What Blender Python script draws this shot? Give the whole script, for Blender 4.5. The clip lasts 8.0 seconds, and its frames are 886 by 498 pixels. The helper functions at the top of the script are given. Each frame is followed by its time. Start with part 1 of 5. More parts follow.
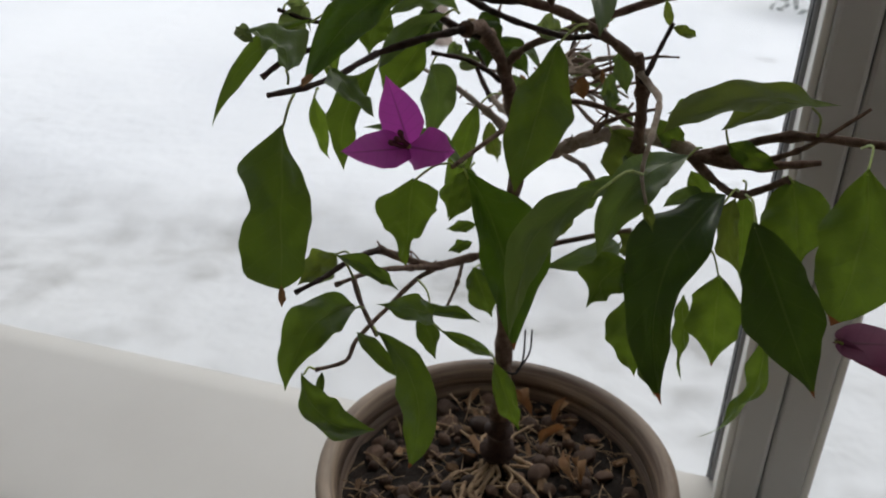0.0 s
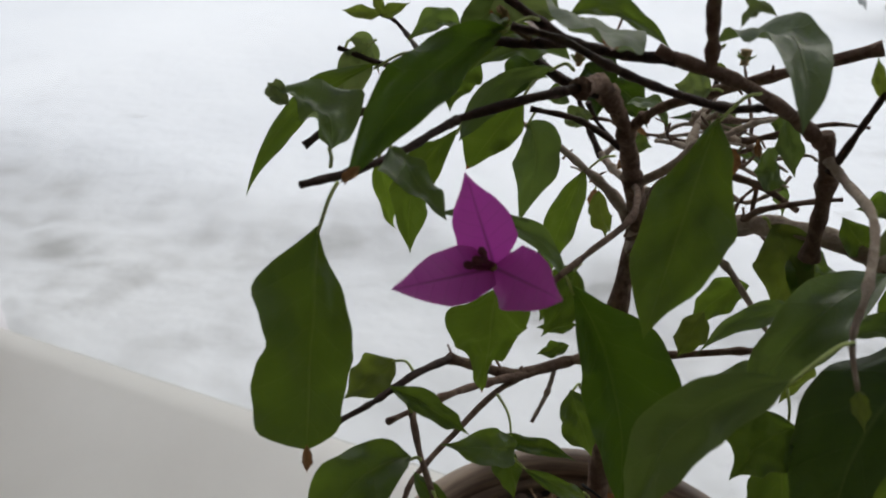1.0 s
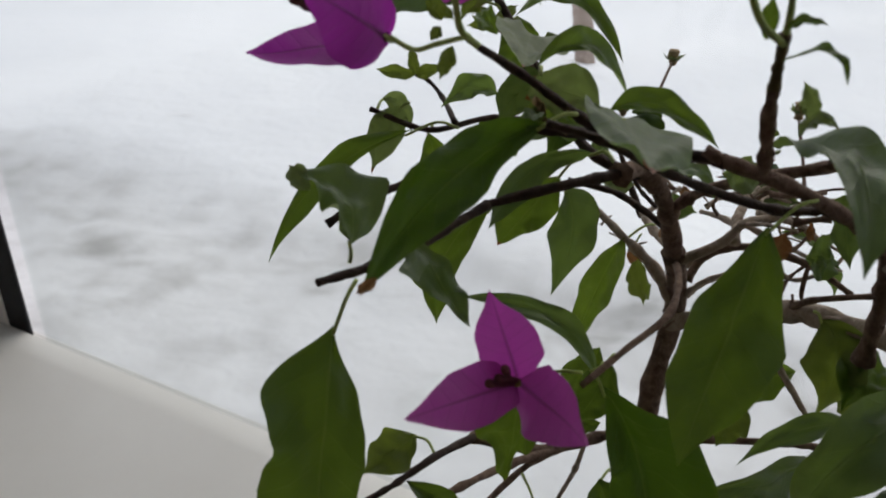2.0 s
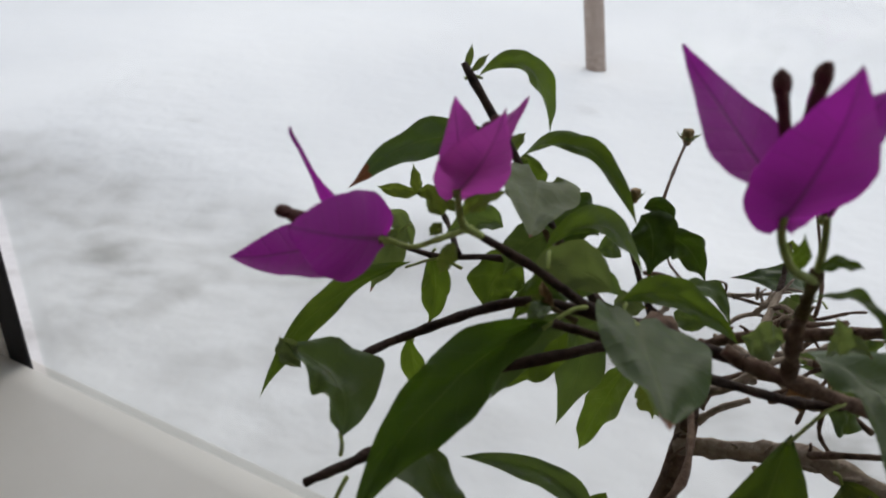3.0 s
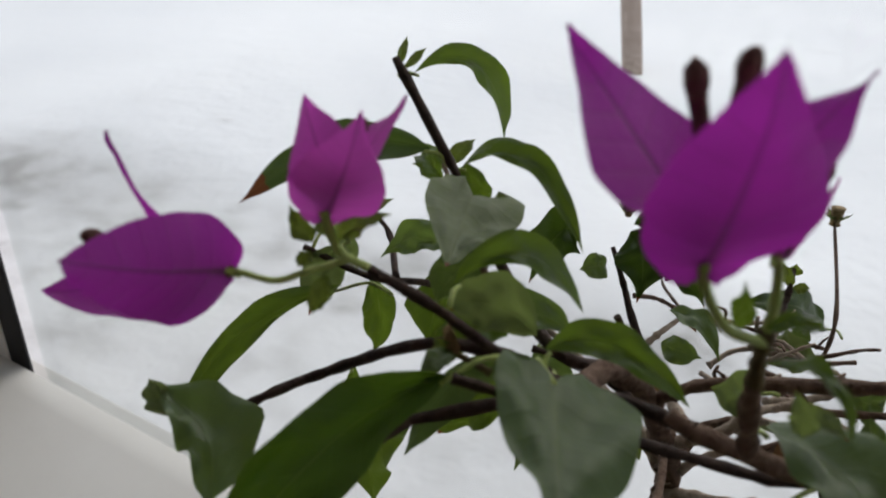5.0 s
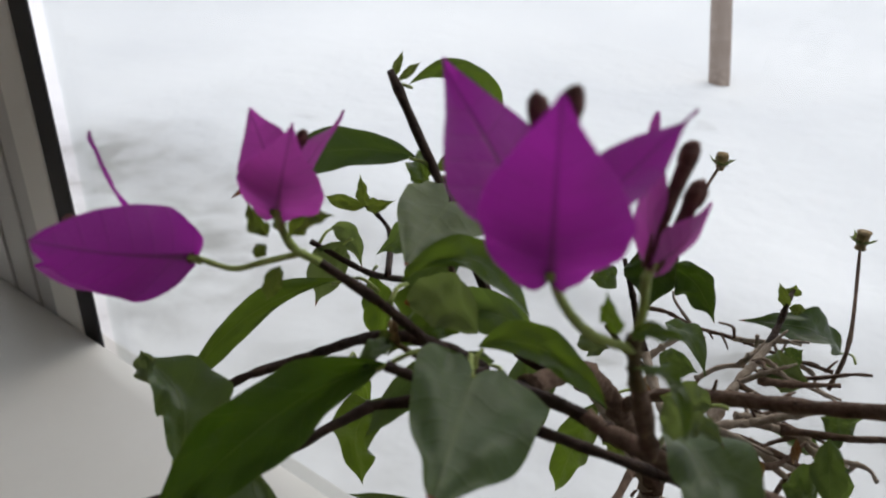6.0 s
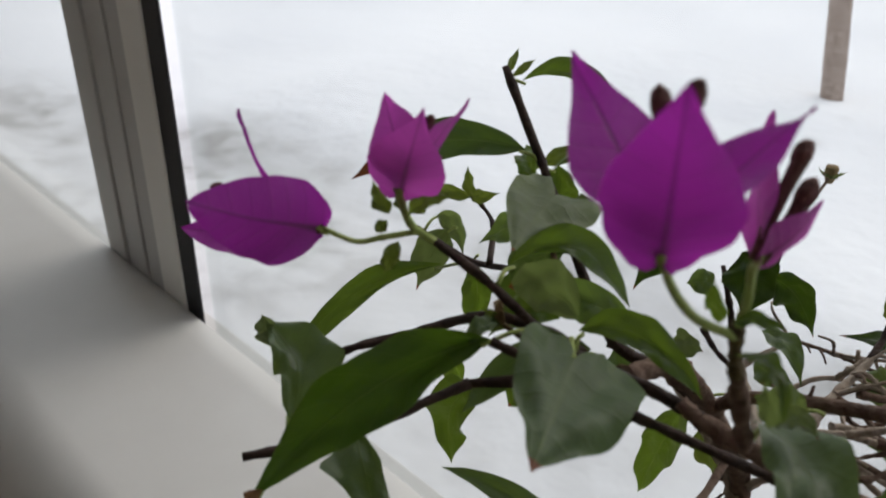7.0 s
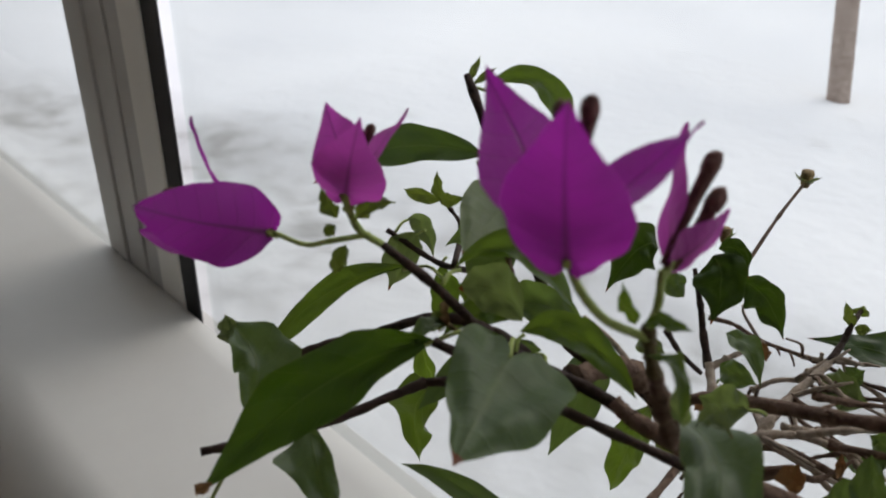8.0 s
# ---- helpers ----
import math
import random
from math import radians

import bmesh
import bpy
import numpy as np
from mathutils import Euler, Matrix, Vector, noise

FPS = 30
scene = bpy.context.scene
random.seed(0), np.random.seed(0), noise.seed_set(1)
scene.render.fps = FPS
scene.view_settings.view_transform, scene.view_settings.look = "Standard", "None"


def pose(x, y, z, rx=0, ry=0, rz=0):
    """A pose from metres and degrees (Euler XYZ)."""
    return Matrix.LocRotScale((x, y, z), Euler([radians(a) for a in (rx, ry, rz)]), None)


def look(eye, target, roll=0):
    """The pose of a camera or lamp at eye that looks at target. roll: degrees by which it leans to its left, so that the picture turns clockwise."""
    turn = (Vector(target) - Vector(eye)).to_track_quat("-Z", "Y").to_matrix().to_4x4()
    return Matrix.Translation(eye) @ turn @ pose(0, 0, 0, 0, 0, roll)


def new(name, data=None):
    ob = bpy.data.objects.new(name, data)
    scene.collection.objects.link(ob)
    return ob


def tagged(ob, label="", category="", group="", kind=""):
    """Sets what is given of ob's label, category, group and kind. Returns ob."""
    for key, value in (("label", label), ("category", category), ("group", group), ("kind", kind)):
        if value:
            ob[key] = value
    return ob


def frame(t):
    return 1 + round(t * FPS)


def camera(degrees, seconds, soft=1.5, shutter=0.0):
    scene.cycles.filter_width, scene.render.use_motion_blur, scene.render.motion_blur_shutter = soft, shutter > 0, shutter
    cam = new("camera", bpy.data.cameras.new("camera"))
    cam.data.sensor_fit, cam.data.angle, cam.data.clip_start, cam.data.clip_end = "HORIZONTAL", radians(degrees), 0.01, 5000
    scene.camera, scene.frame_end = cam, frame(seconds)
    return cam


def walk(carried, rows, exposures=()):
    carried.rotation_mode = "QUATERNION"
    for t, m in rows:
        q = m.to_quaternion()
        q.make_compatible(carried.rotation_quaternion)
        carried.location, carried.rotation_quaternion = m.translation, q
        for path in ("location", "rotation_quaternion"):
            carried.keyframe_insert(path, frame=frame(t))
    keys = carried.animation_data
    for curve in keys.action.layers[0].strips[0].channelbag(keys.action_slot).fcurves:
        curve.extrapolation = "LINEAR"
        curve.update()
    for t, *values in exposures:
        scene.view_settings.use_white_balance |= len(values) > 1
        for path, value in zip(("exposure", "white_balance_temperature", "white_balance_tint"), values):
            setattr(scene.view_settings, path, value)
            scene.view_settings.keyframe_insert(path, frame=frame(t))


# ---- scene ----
cam = camera(58.9, 8.0, soft=1.95)
PATH = [
    (0, (0.043, 0.033, 1.284), (0.005, 1.793, 0.336), 0.3),
    (0.5, (0.04, 0.099, 1.279), (-0.090, 1.858, 0.335), 0.1),
    (1, (0.036, 0.132, 1.279), (-0.212, 1.878, 0.337), 0.1),
    (2.5, (0.036, 0.17, 1.315), (-0.325, 1.899, 0.378), 1.1),
    (3, (0.03, 0.191, 1.333), (-0.335, 1.917, 0.389), 1.5),
    (3.5, (0.041, 0.206, 1.337), (-0.317, 1.934, 0.396), 1.2),
    (4, (0.046, 0.217, 1.331), (-0.317, 1.941, 0.385), 1.0),
    (5.5, (0.066, 0.233, 1.322), (-0.474, 1.917, 0.387), 1.2),
    (6, (0.082, 0.227, 1.33), (-0.559, 1.873, 0.392), 1.2),
    (6.5, (0.081, 0.216, 1.331), (-0.674, 1.811, 0.390), 1.4),
    (7, (0.082, 0.215, 1.331), (-0.76, 1.768, 0.392), 1.4),
    (7.5, (0.088, 0.214, 1.336), (-0.785, 1.752, 0.402), 1.4),
    (8, (0.097, 0.217, 1.335), (-0.762, 1.762, 0.397), 1.4),
]
walk(cam, [(t, look(eye, target, roll)) for t, eye, target, roll in PATH], exposures=((0, 0.04), (1, -0.03), (2.5, -0.13), (3.5, -0.14), (6, 0.0), (8, -0.05)))
cam.data.dof.use_dof = True
cam.data.dof.focus_distance = 0.32
cam.data.dof.aperture_fstop = 23.0

# ---- world, sun and exposure ----
world = bpy.data.worlds.new("overcast_sky")
scene.world = world
world.use_nodes = True
wn, wl = world.node_tree.nodes, world.node_tree.links
wn.clear()
sky = wn.new("ShaderNodeTexSky")
sky.sky_type = "NISHITA"
sky.sun_disc = False
sky.sun_elevation, sky.sun_rotation = radians(38), radians(20)
sky.air_density, sky.dust_density = 1.0, 4.0
sky_bg = wn.new("ShaderNodeBackground")
sky_bg.inputs["Strength"].default_value = 0.03
wl.new(sky.outputs[0], sky_bg.inputs["Color"])
cloud_bg = wn.new("ShaderNodeBackground")
cloud_bg.inputs["Color"].default_value = (0.955, 0.95, 1.0, 1)
cloud_bg.inputs["Strength"].default_value = 0.95
both = wn.new("ShaderNodeAddShader")
out = wn.new("ShaderNodeOutputWorld")
wl.new(sky_bg.outputs[0], both.inputs[0])
wl.new(cloud_bg.outputs[0], both.inputs[1])
wl.new(both.outputs[0], out.inputs["Surface"])

sun_data = bpy.data.lights.new("sun", "SUN")
sun_data.energy, sun_data.angle, sun_data.color = 0.6, radians(40), (1.0, 0.97, 0.93)
sun = new("sun", sun_data)
sun.matrix_world = look((1.5, 6.0, 6.0), (0, 0.4, 1.1))


# ---- materials ----
def material(name):
    m = bpy.data.materials.new(name)
    m.use_nodes = True
    n, l = m.node_tree.nodes, m.node_tree.links
    return m, n, l, n["Principled BSDF"]


def noise_tex(n, l, scale, detail=4, rough=0.6, vec=None):
    t = n.new("ShaderNodeTexNoise")
    t.inputs["Scale"].default_value, t.inputs["Detail"].default_value, t.inputs["Roughness"].default_value = scale, detail, rough
    if vec is not None:
        l.new(vec, t.inputs["Vector"])
    return t.outputs["Fac"]


def ramp(n, l, fac, *stops):
    r = n.new("ShaderNodeValToRGB")
    while len(r.color_ramp.elements) < len(stops):
        r.color_ramp.elements.new(0.5)
    for e, (p, c) in zip(r.color_ramp.elements, stops):
        e.position, e.color = p, (*c, 1)
    l.new(fac, r.inputs["Fac"])
    return r.outputs["Color"]


def mixed(n, l, fac, a, b, mode="MIX"):
    x = n.new("ShaderNodeMix")
    x.data_type, x.blend_type = "RGBA", mode
    for sock, v in ((x.inputs[0], fac), (x.inputs[6], a), (x.inputs[7], b)):
        if isinstance(v, bpy.types.NodeSocket):
            l.new(v, sock)
        else:
            sock.default_value = v if isinstance(v, float) else (*v, 1)
    return x.outputs[2]


def calc(n, l, op, a, b=0.0, c=0.0):
    x = n.new("ShaderNodeMath")
    x.operation = op
    for sock, v in zip(x.inputs, (a, b, c)):
        if isinstance(v, bpy.types.NodeSocket):
            l.new(v, sock)
        else:
            sock.default_value = v
    return x.outputs[0]


def bumped(n, l, bsdf, height, strength, dist):
    b = n.new("ShaderNodeBump")
    b.inputs["Strength"].default_value, b.inputs["Distance"].default_value = strength, dist
    l.new(height, b.inputs["Height"])
    l.new(b.outputs[0], bsdf.inputs["Normal"])
    return b.outputs[0]


def coords(n, kind="Object"):
    return n.new("ShaderNodeTexCoord").outputs[kind]


def leaf_material(name, dark, light, through_light, gloss, share, tip=None, vein=(0.17, 0.21, 0.09), hue=0.35, rib_mix=0.4, rib_fade=0.0):
    """A thin leaf: glossy skin over tissue that lets light through, with a midrib and side veins."""
    m, n, l, p = material(name)
    uv = n.new("ShaderNodeUVMap")
    uv.uv_map = "leaf"
    sep = n.new("ShaderNodeSeparateXYZ")
    l.new(uv.outputs[0], sep.inputs[0])
    u, v = sep.outputs[0], sep.outputs[1]
    side = calc(n, l, "ABSOLUTE", v)
    info = n.new("ShaderNodeObjectInfo").outputs["Random"]
    obj = coords(n)
    blotch = noise_tex(n, l, 60, 4, 0.6, obj)
    fine = noise_tex(n, l, 700, 3, 0.6, obj)
    base = ramp(n, l, blotch, (0.3, dark), (0.7, light))
    base = mixed(n, l, calc(n, l, "MULTIPLY", info, hue), base, tuple(1.5 * c for c in light))
    # soft side veins run forward from a midrib that thins towards the tip
    slant = calc(n, l, "SUBTRACT", u, calc(n, l, "MULTIPLY", side, 0.16))
    slant = calc(n, l, "ADD", slant, calc(n, l, "MULTIPLY", calc(n, l, "SUBTRACT", noise_tex(n, l, 110, 2, 0.5, obj), 0.5), 0.03))
    wave = calc(n, l, "ABSOLUTE", calc(n, l, "SINE", calc(n, l, "MULTIPLY", slant, 22.0)))
    veins = calc(n, l, "MAXIMUM", calc(n, l, "MULTIPLY_ADD", wave, -6.0, 1.0), 0.0)
    rib = calc(n, l, "DIVIDE", side, calc(n, l, "MULTIPLY_ADD", u, -0.055 * (1 + rib_fade), 0.085 * (1 + 0.6 * rib_fade)))
    rib = calc(n, l, "MAXIMUM", calc(n, l, "SUBTRACT", 1.0, rib), 0.0)
    rib = calc(n, l, "MULTIPLY", rib, calc(n, l, "MAXIMUM", calc(n, l, "MULTIPLY_ADD", u, -rib_fade, 1.0), 0.15))
    lines = calc(n, l, "MAXIMUM", rib, calc(n, l, "MULTIPLY", veins, 0.30))
    wide_patch = noise_tex(n, l, 22, 3, 0.55, obj)
    base = mixed(n, l, calc(n, l, "MULTIPLY", lines, rib_mix), base, vein)
    glow = mixed(n, l, calc(n, l, "MULTIPLY", lines, (0.6 + 0.7 * rib_fade) * rib_mix), through_light, tuple((0.6 - 0.7 * rib_fade) * c for c in through_light))
    glow = mixed(n, l, ramp(n, l, blotch, (0.35, (0, 0, 0)), (0.65, (0.8, 0.8, 0.8))), glow, tuple(0.5 * c for c in through_light))
    glow = mixed(n, l, calc(n, l, "MULTIPLY", calc(n, l, "POWER", info, 1.5), hue * 2.2), glow, tuple(0.35 * c for c in through_light))
    glow = mixed(n, l, ramp(n, l, wide_patch, (0.42, (0, 0, 0)), (0.66, (0.65, 0.65, 0.65))), glow, tuple(0.42 * c for c in through_light))
    # the thin rim is paler
    brim = calc(n, l, "MAXIMUM", calc(n, l, "MULTIPLY_ADD", side, 12.0, -11.2), 0.0)
    base = mixed(n, l, calc(n, l, "MULTIPLY", calc(n, l, "MINIMUM", brim, 1.0), 0.35), base, vein)
    if tip:
        edge = calc(n, l, "ADD", u, calc(n, l, "MULTIPLY", calc(n, l, "SUBTRACT", blotch, 0.5), 0.13))
        dry = calc(n, l, "GREATER_THAN", edge, tip)
        base = mixed(n, l, dry, base, (0.16, 0.055, 0.02))
        glow = mixed(n, l, dry, glow, (0.22, 0.07, 0.02))
    l.new(base, p.inputs["Base Color"])
    l.new(calc(n, l, "MULTIPLY_ADD", blotch, 0.3, gloss - 0.15), p.inputs["Roughness"])
    p.inputs["Specular IOR Level"].default_value = 0.42
    h = calc(n, l, "ADD", calc(n, l, "MULTIPLY", lines, -0.6), calc(n, l, "MULTIPLY", blotch, 2.6))
    h = calc(n, l, "ADD", h, calc(n, l, "MULTIPLY", wave, 0.22))
    h = calc(n, l, "ADD", h, calc(n, l, "MULTIPLY", fine, 0.25))
    nrm = bumped(n, l, p, h, 0.5, 0.0006)
    tr = n.new("ShaderNodeBsdfTranslucent")
    l.new(glow, tr.inputs["Color"])
    l.new(nrm, tr.inputs["Normal"])
    mx = n.new("ShaderNodeMixShader")
    mx.inputs[0].default_value = share
    l.new(p.outputs[0], mx.inputs[1])
    l.new(tr.outputs[0], mx.inputs[2])
    l.new(mx.outputs[0], n["Material Output"].inputs["Surface"])
    return m


LEAF = leaf_material("leaf_green", (0.024, 0.052, 0.012), (0.046, 0.086, 0.018), (0.25, 0.38, 0.035), 0.38, 0.42)
LEAF_TIP = leaf_material("leaf_green_dry_tip", (0.026, 0.056, 0.012), (0.050, 0.092, 0.018), (0.25, 0.38, 0.033), 0.38, 0.43, tip=0.955)
LEAF_DEEP = leaf_material("leaf_deep_green_dry_tip", (0.018, 0.042, 0.009), (0.036, 0.070, 0.014), (0.16, 0.30, 0.016), 0.36, 0.36, tip=0.955)
LEAF_DARK = leaf_material("leaf_dark_green_dry_tip", (0.016, 0.036, 0.009), (0.032, 0.060, 0.014), (0.085, 0.15, 0.012), 0.36, 0.32, tip=0.955)
LEAF_GREY = leaf_material("leaf_grey_green", (0.040, 0.076, 0.026), (0.066, 0.106, 0.038), (0.26, 0.40, 0.06), 0.50, 0.35, tip=0.93)
LEAF_BROWN = leaf_material("leaf_green_brown_tip", (0.028, 0.058, 0.018), (0.054, 0.096, 0.030), (0.20, 0.32, 0.05), 0.4, 0.36, tip=0.86)
# also on far leaves, where its grey stands in for less light through them
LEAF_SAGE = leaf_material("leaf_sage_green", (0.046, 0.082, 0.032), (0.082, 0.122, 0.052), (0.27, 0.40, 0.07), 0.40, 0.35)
LEAF_YOUNG = leaf_material("leaf_young", (0.075, 0.105, 0.030), (0.11, 0.14, 0.05), (0.26, 0.34, 0.04), 0.5, 0.4)
LEAF_PALE = leaf_material("leaf_pale", (0.085, 0.118, 0.055), (0.15, 0.19, 0.095), (0.28, 0.37, 0.09), 0.5, 0.38, tip=0.955)
LEAF_DRY = leaf_material("leaf_dry", (0.20, 0.095, 0.04), (0.44, 0.27, 0.14), (0.25, 0.10, 0.03), 0.8, 0.3)
BRACT = leaf_material("bract_magenta", (0.34, 0.045, 0.34), (0.48, 0.075, 0.46), (0.55, 0.035, 0.53), 0.55, 0.48, vein=(0.12, 0.075, 0.05), hue=0.12, rib_mix=0.95, rib_fade=0.5)
BRACT_PALE = leaf_material("bract_pinkish", (0.46, 0.095, 0.38), (0.60, 0.16, 0.50), (0.70, 0.09, 0.60), 0.55, 0.5, vein=(0.16, 0.10, 0.06), hue=0.12, rib_mix=0.95, rib_fade=0.5)
BRACT_DULL = leaf_material("bract_dull_pink", (0.17, 0.050, 0.10), (0.26, 0.080, 0.15), (0.20, 0.045, 0.10), 0.6, 0.40, vein=(0.12, 0.05, 0.07), hue=0.12, rib_mix=0.95, rib_fade=0.5)


def bark(name, dark, light, rough):
    m, n, l, p = material(name)
    obj = coords(n)
    a = noise_tex(n, l, 220, 5, 0.7, obj)
    b = noise_tex(n, l, 45, 3, 0.6, obj)
    c = ramp(n, l, a, (0.3, dark), (0.72, light))
    c = mixed(n, l, calc(n, l, "MULTIPLY", b, 0.6), c, dark)
    l.new(c, p.inputs["Base Color"])
    p.inputs["Roughness"].default_value = rough
    p.inputs["Specular IOR Level"].default_value = 0.22
    bumped(n, l, p, a, 1.0, 0.0022)
    return m


BARK_OLD = bark("bark_old", (0.26, 0.20, 0.15), (0.62, 0.53, 0.44), 0.9)
BARK_DARK = bark("bark_dark", (0.024, 0.013, 0.010), (0.092, 0.054, 0.040), 0.65)
BARK_MID = bark("bark_mid", (0.080, 0.046, 0.034), (0.32, 0.22, 0.16), 0.85)
GREEN_STEM = bark("green_stem", (0.27, 0.35, 0.08), (0.44, 0.51, 0.17), 0.5)
SHOOT = bark("half_ripe_shoot", (0.075, 0.055, 0.025), (0.19, 0.14, 0.065), 0.7)
TUBE = bark("flower_tube", (0.10, 0.042, 0.038), (0.22, 0.10, 0.085), 0.65)
BUD = bark("bud_skin", (0.24, 0.16, 0.08), (0.42, 0.31, 0.15), 0.7)
WIRE = bark("dark_wire", (0.012, 0.012, 0.013), (0.022, 0.022, 0.024), 0.4)


def pot_material():
    m, n, l, p = material("brushed_brown_glaze")
    obj = coords(n)
    mp = n.new("ShaderNodeMapping")
    mp.inputs["Scale"].default_value = (6, 6, 190)
    l.new(obj, mp.inputs["Vector"])
    streak = noise_tex(n, l, 1.0, 6, 0.65, mp.outputs[0])
    big = noise_tex(n, l, 18, 3, 0.6, obj)
    c = ramp(n, l, streak, (0.30, (0.050, 0.029, 0.020)), (0.45, (0.155, 0.104, 0.072)), (0.66, (0.39, 0.30, 0.215)))
    c = mixed(n, l, calc(n, l, "MULTIPLY", big, 0.35), c, (0.16, 0.115, 0.08))
    l.new(c, p.inputs["Base Color"])
    p.inputs["Roughness"].default_value = 0.55
    bumped(n, l, p, streak, 0.35, 0.001)
    return m


POT = pot_material()


def rough_material(name, dark, light, scale, rough=0.9, bump=0.8, dist=0.002, spread=0.4):
    m, n, l, p = material(name)
    obj = coords(n)
    a = noise_tex(n, l, scale, 6, 0.7, obj)
    info = n.new("ShaderNodeObjectInfo").outputs["Random"]
    c = ramp(n, l, a, (0.3, dark), (0.7, light))
    c = mixed(n, l, calc(n, l, "MULTIPLY", info, spread), c, tuple(0.45 * x for x in dark))
    l.new(c, p.inputs["Base Color"])
    p.inputs["Roughness"].default_value = rough
    bumped(n, l, p, a, bump, dist)
    return m


SOIL = rough_material("dark_peat_soil", (0.006, 0.004, 0.003), (0.035, 0.020, 0.012), 130, 0.95, 1.0, 0.004)
CLAY = rough_material("fired_clay_pebble", (0.050, 0.027, 0.019), (0.25, 0.145, 0.092), 160, 0.75, 0.8, 0.001, 0.85)
ROOT = rough_material("dry_root", (0.19, 0.115, 0.065), (0.56, 0.40, 0.24), 240, 0.9, 0.8, 0.001)


def painted(name, col, rough, stain=0.08, scale=3.0, stain_col=(0.45, 0.42, 0.38), glossy=0.5):
    m, n, l, p = material(name)
    obj = coords(n)
    a = noise_tex(n, l, scale, 6, 0.65, obj)
    b = noise_tex(n, l, 90, 3, 0.6, obj)
    mask = calc(n, l, "MULTIPLY", calc(n, l, "GREATER_THAN", a, 0.0), calc(n, l, "MULTIPLY", a, stain * 2))
    c = mixed(n, l, mask, col, stain_col)
    l.new(c, p.inputs["Base Color"])
    l.new(calc(n, l, "ADD", rough - 0.05, calc(n, l, "MULTIPLY", a, 0.1)), p.inputs["Roughness"])
    p.inputs["Specular IOR Level"].default_value = glossy
    bumped(n, l, p, b, 0.12, 0.0006)
    return m


SILL = painted("white_sill_laminate", (0.72, 0.71, 0.68), 0.5, 0.22, 5.0)
FRAME = painted("grey_white_window_profile", (0.60, 0.59, 0.57), 0.45, 0.15, 8.0, (0.3, 0.28, 0.25))
BEAD = painted("white_glazing_bead", (0.86, 0.84, 0.79), 0.4, 0.05, 8.0)
RUBBER = painted("black_rubber_gasket", (0.012, 0.013, 0.015), 0.6, 0.05, 30.0, (0.03, 0.03, 0.03))
SPACER = painted("grey_glass_spacer", (0.30, 0.31, 0.33), 0.35, 0.05, 30.0)
WALL = painted("wall_paint", (0.84, 0.82, 0.79), 0.9, 0.1, 2.0)
CEILING = painted("ceiling_paint", (0.84, 0.83, 0.81), 0.9, 0.05, 2.0)
FLOOR = painted("floor_brown", (0.34, 0.26, 0.18), 0.6, 0.3, 4.0, (0.08, 0.05, 0.03))


def glass_material():
    m, n, l, p = material("window_glass")
    n.remove(p)
    clear = n.new("ShaderNodeBsdfTransparent")
    clear.inputs[0].default_value = (0.95, 0.97, 0.965, 1)
    gl = n.new("ShaderNodeBsdfGlossy")
    gl.inputs["Roughness"].default_value = 0.02
    lw = n.new("ShaderNodeLayerWeight")
    gain = calc(n, l, "MULTIPLY_ADD", calc(n, l, "POWER", lw.outputs["Facing"], 5.0), 0.6, 0.03)
    mx = n.new("ShaderNodeMixShader")
    l.new(gain, mx.inputs[0])
    l.new(clear.outputs[0], mx.inputs[1])
    l.new(gl.outputs[0], mx.inputs[2])
    l.new(mx.outputs[0], n["Material Output"].inputs["Surface"])
    return m


GLASS = glass_material()


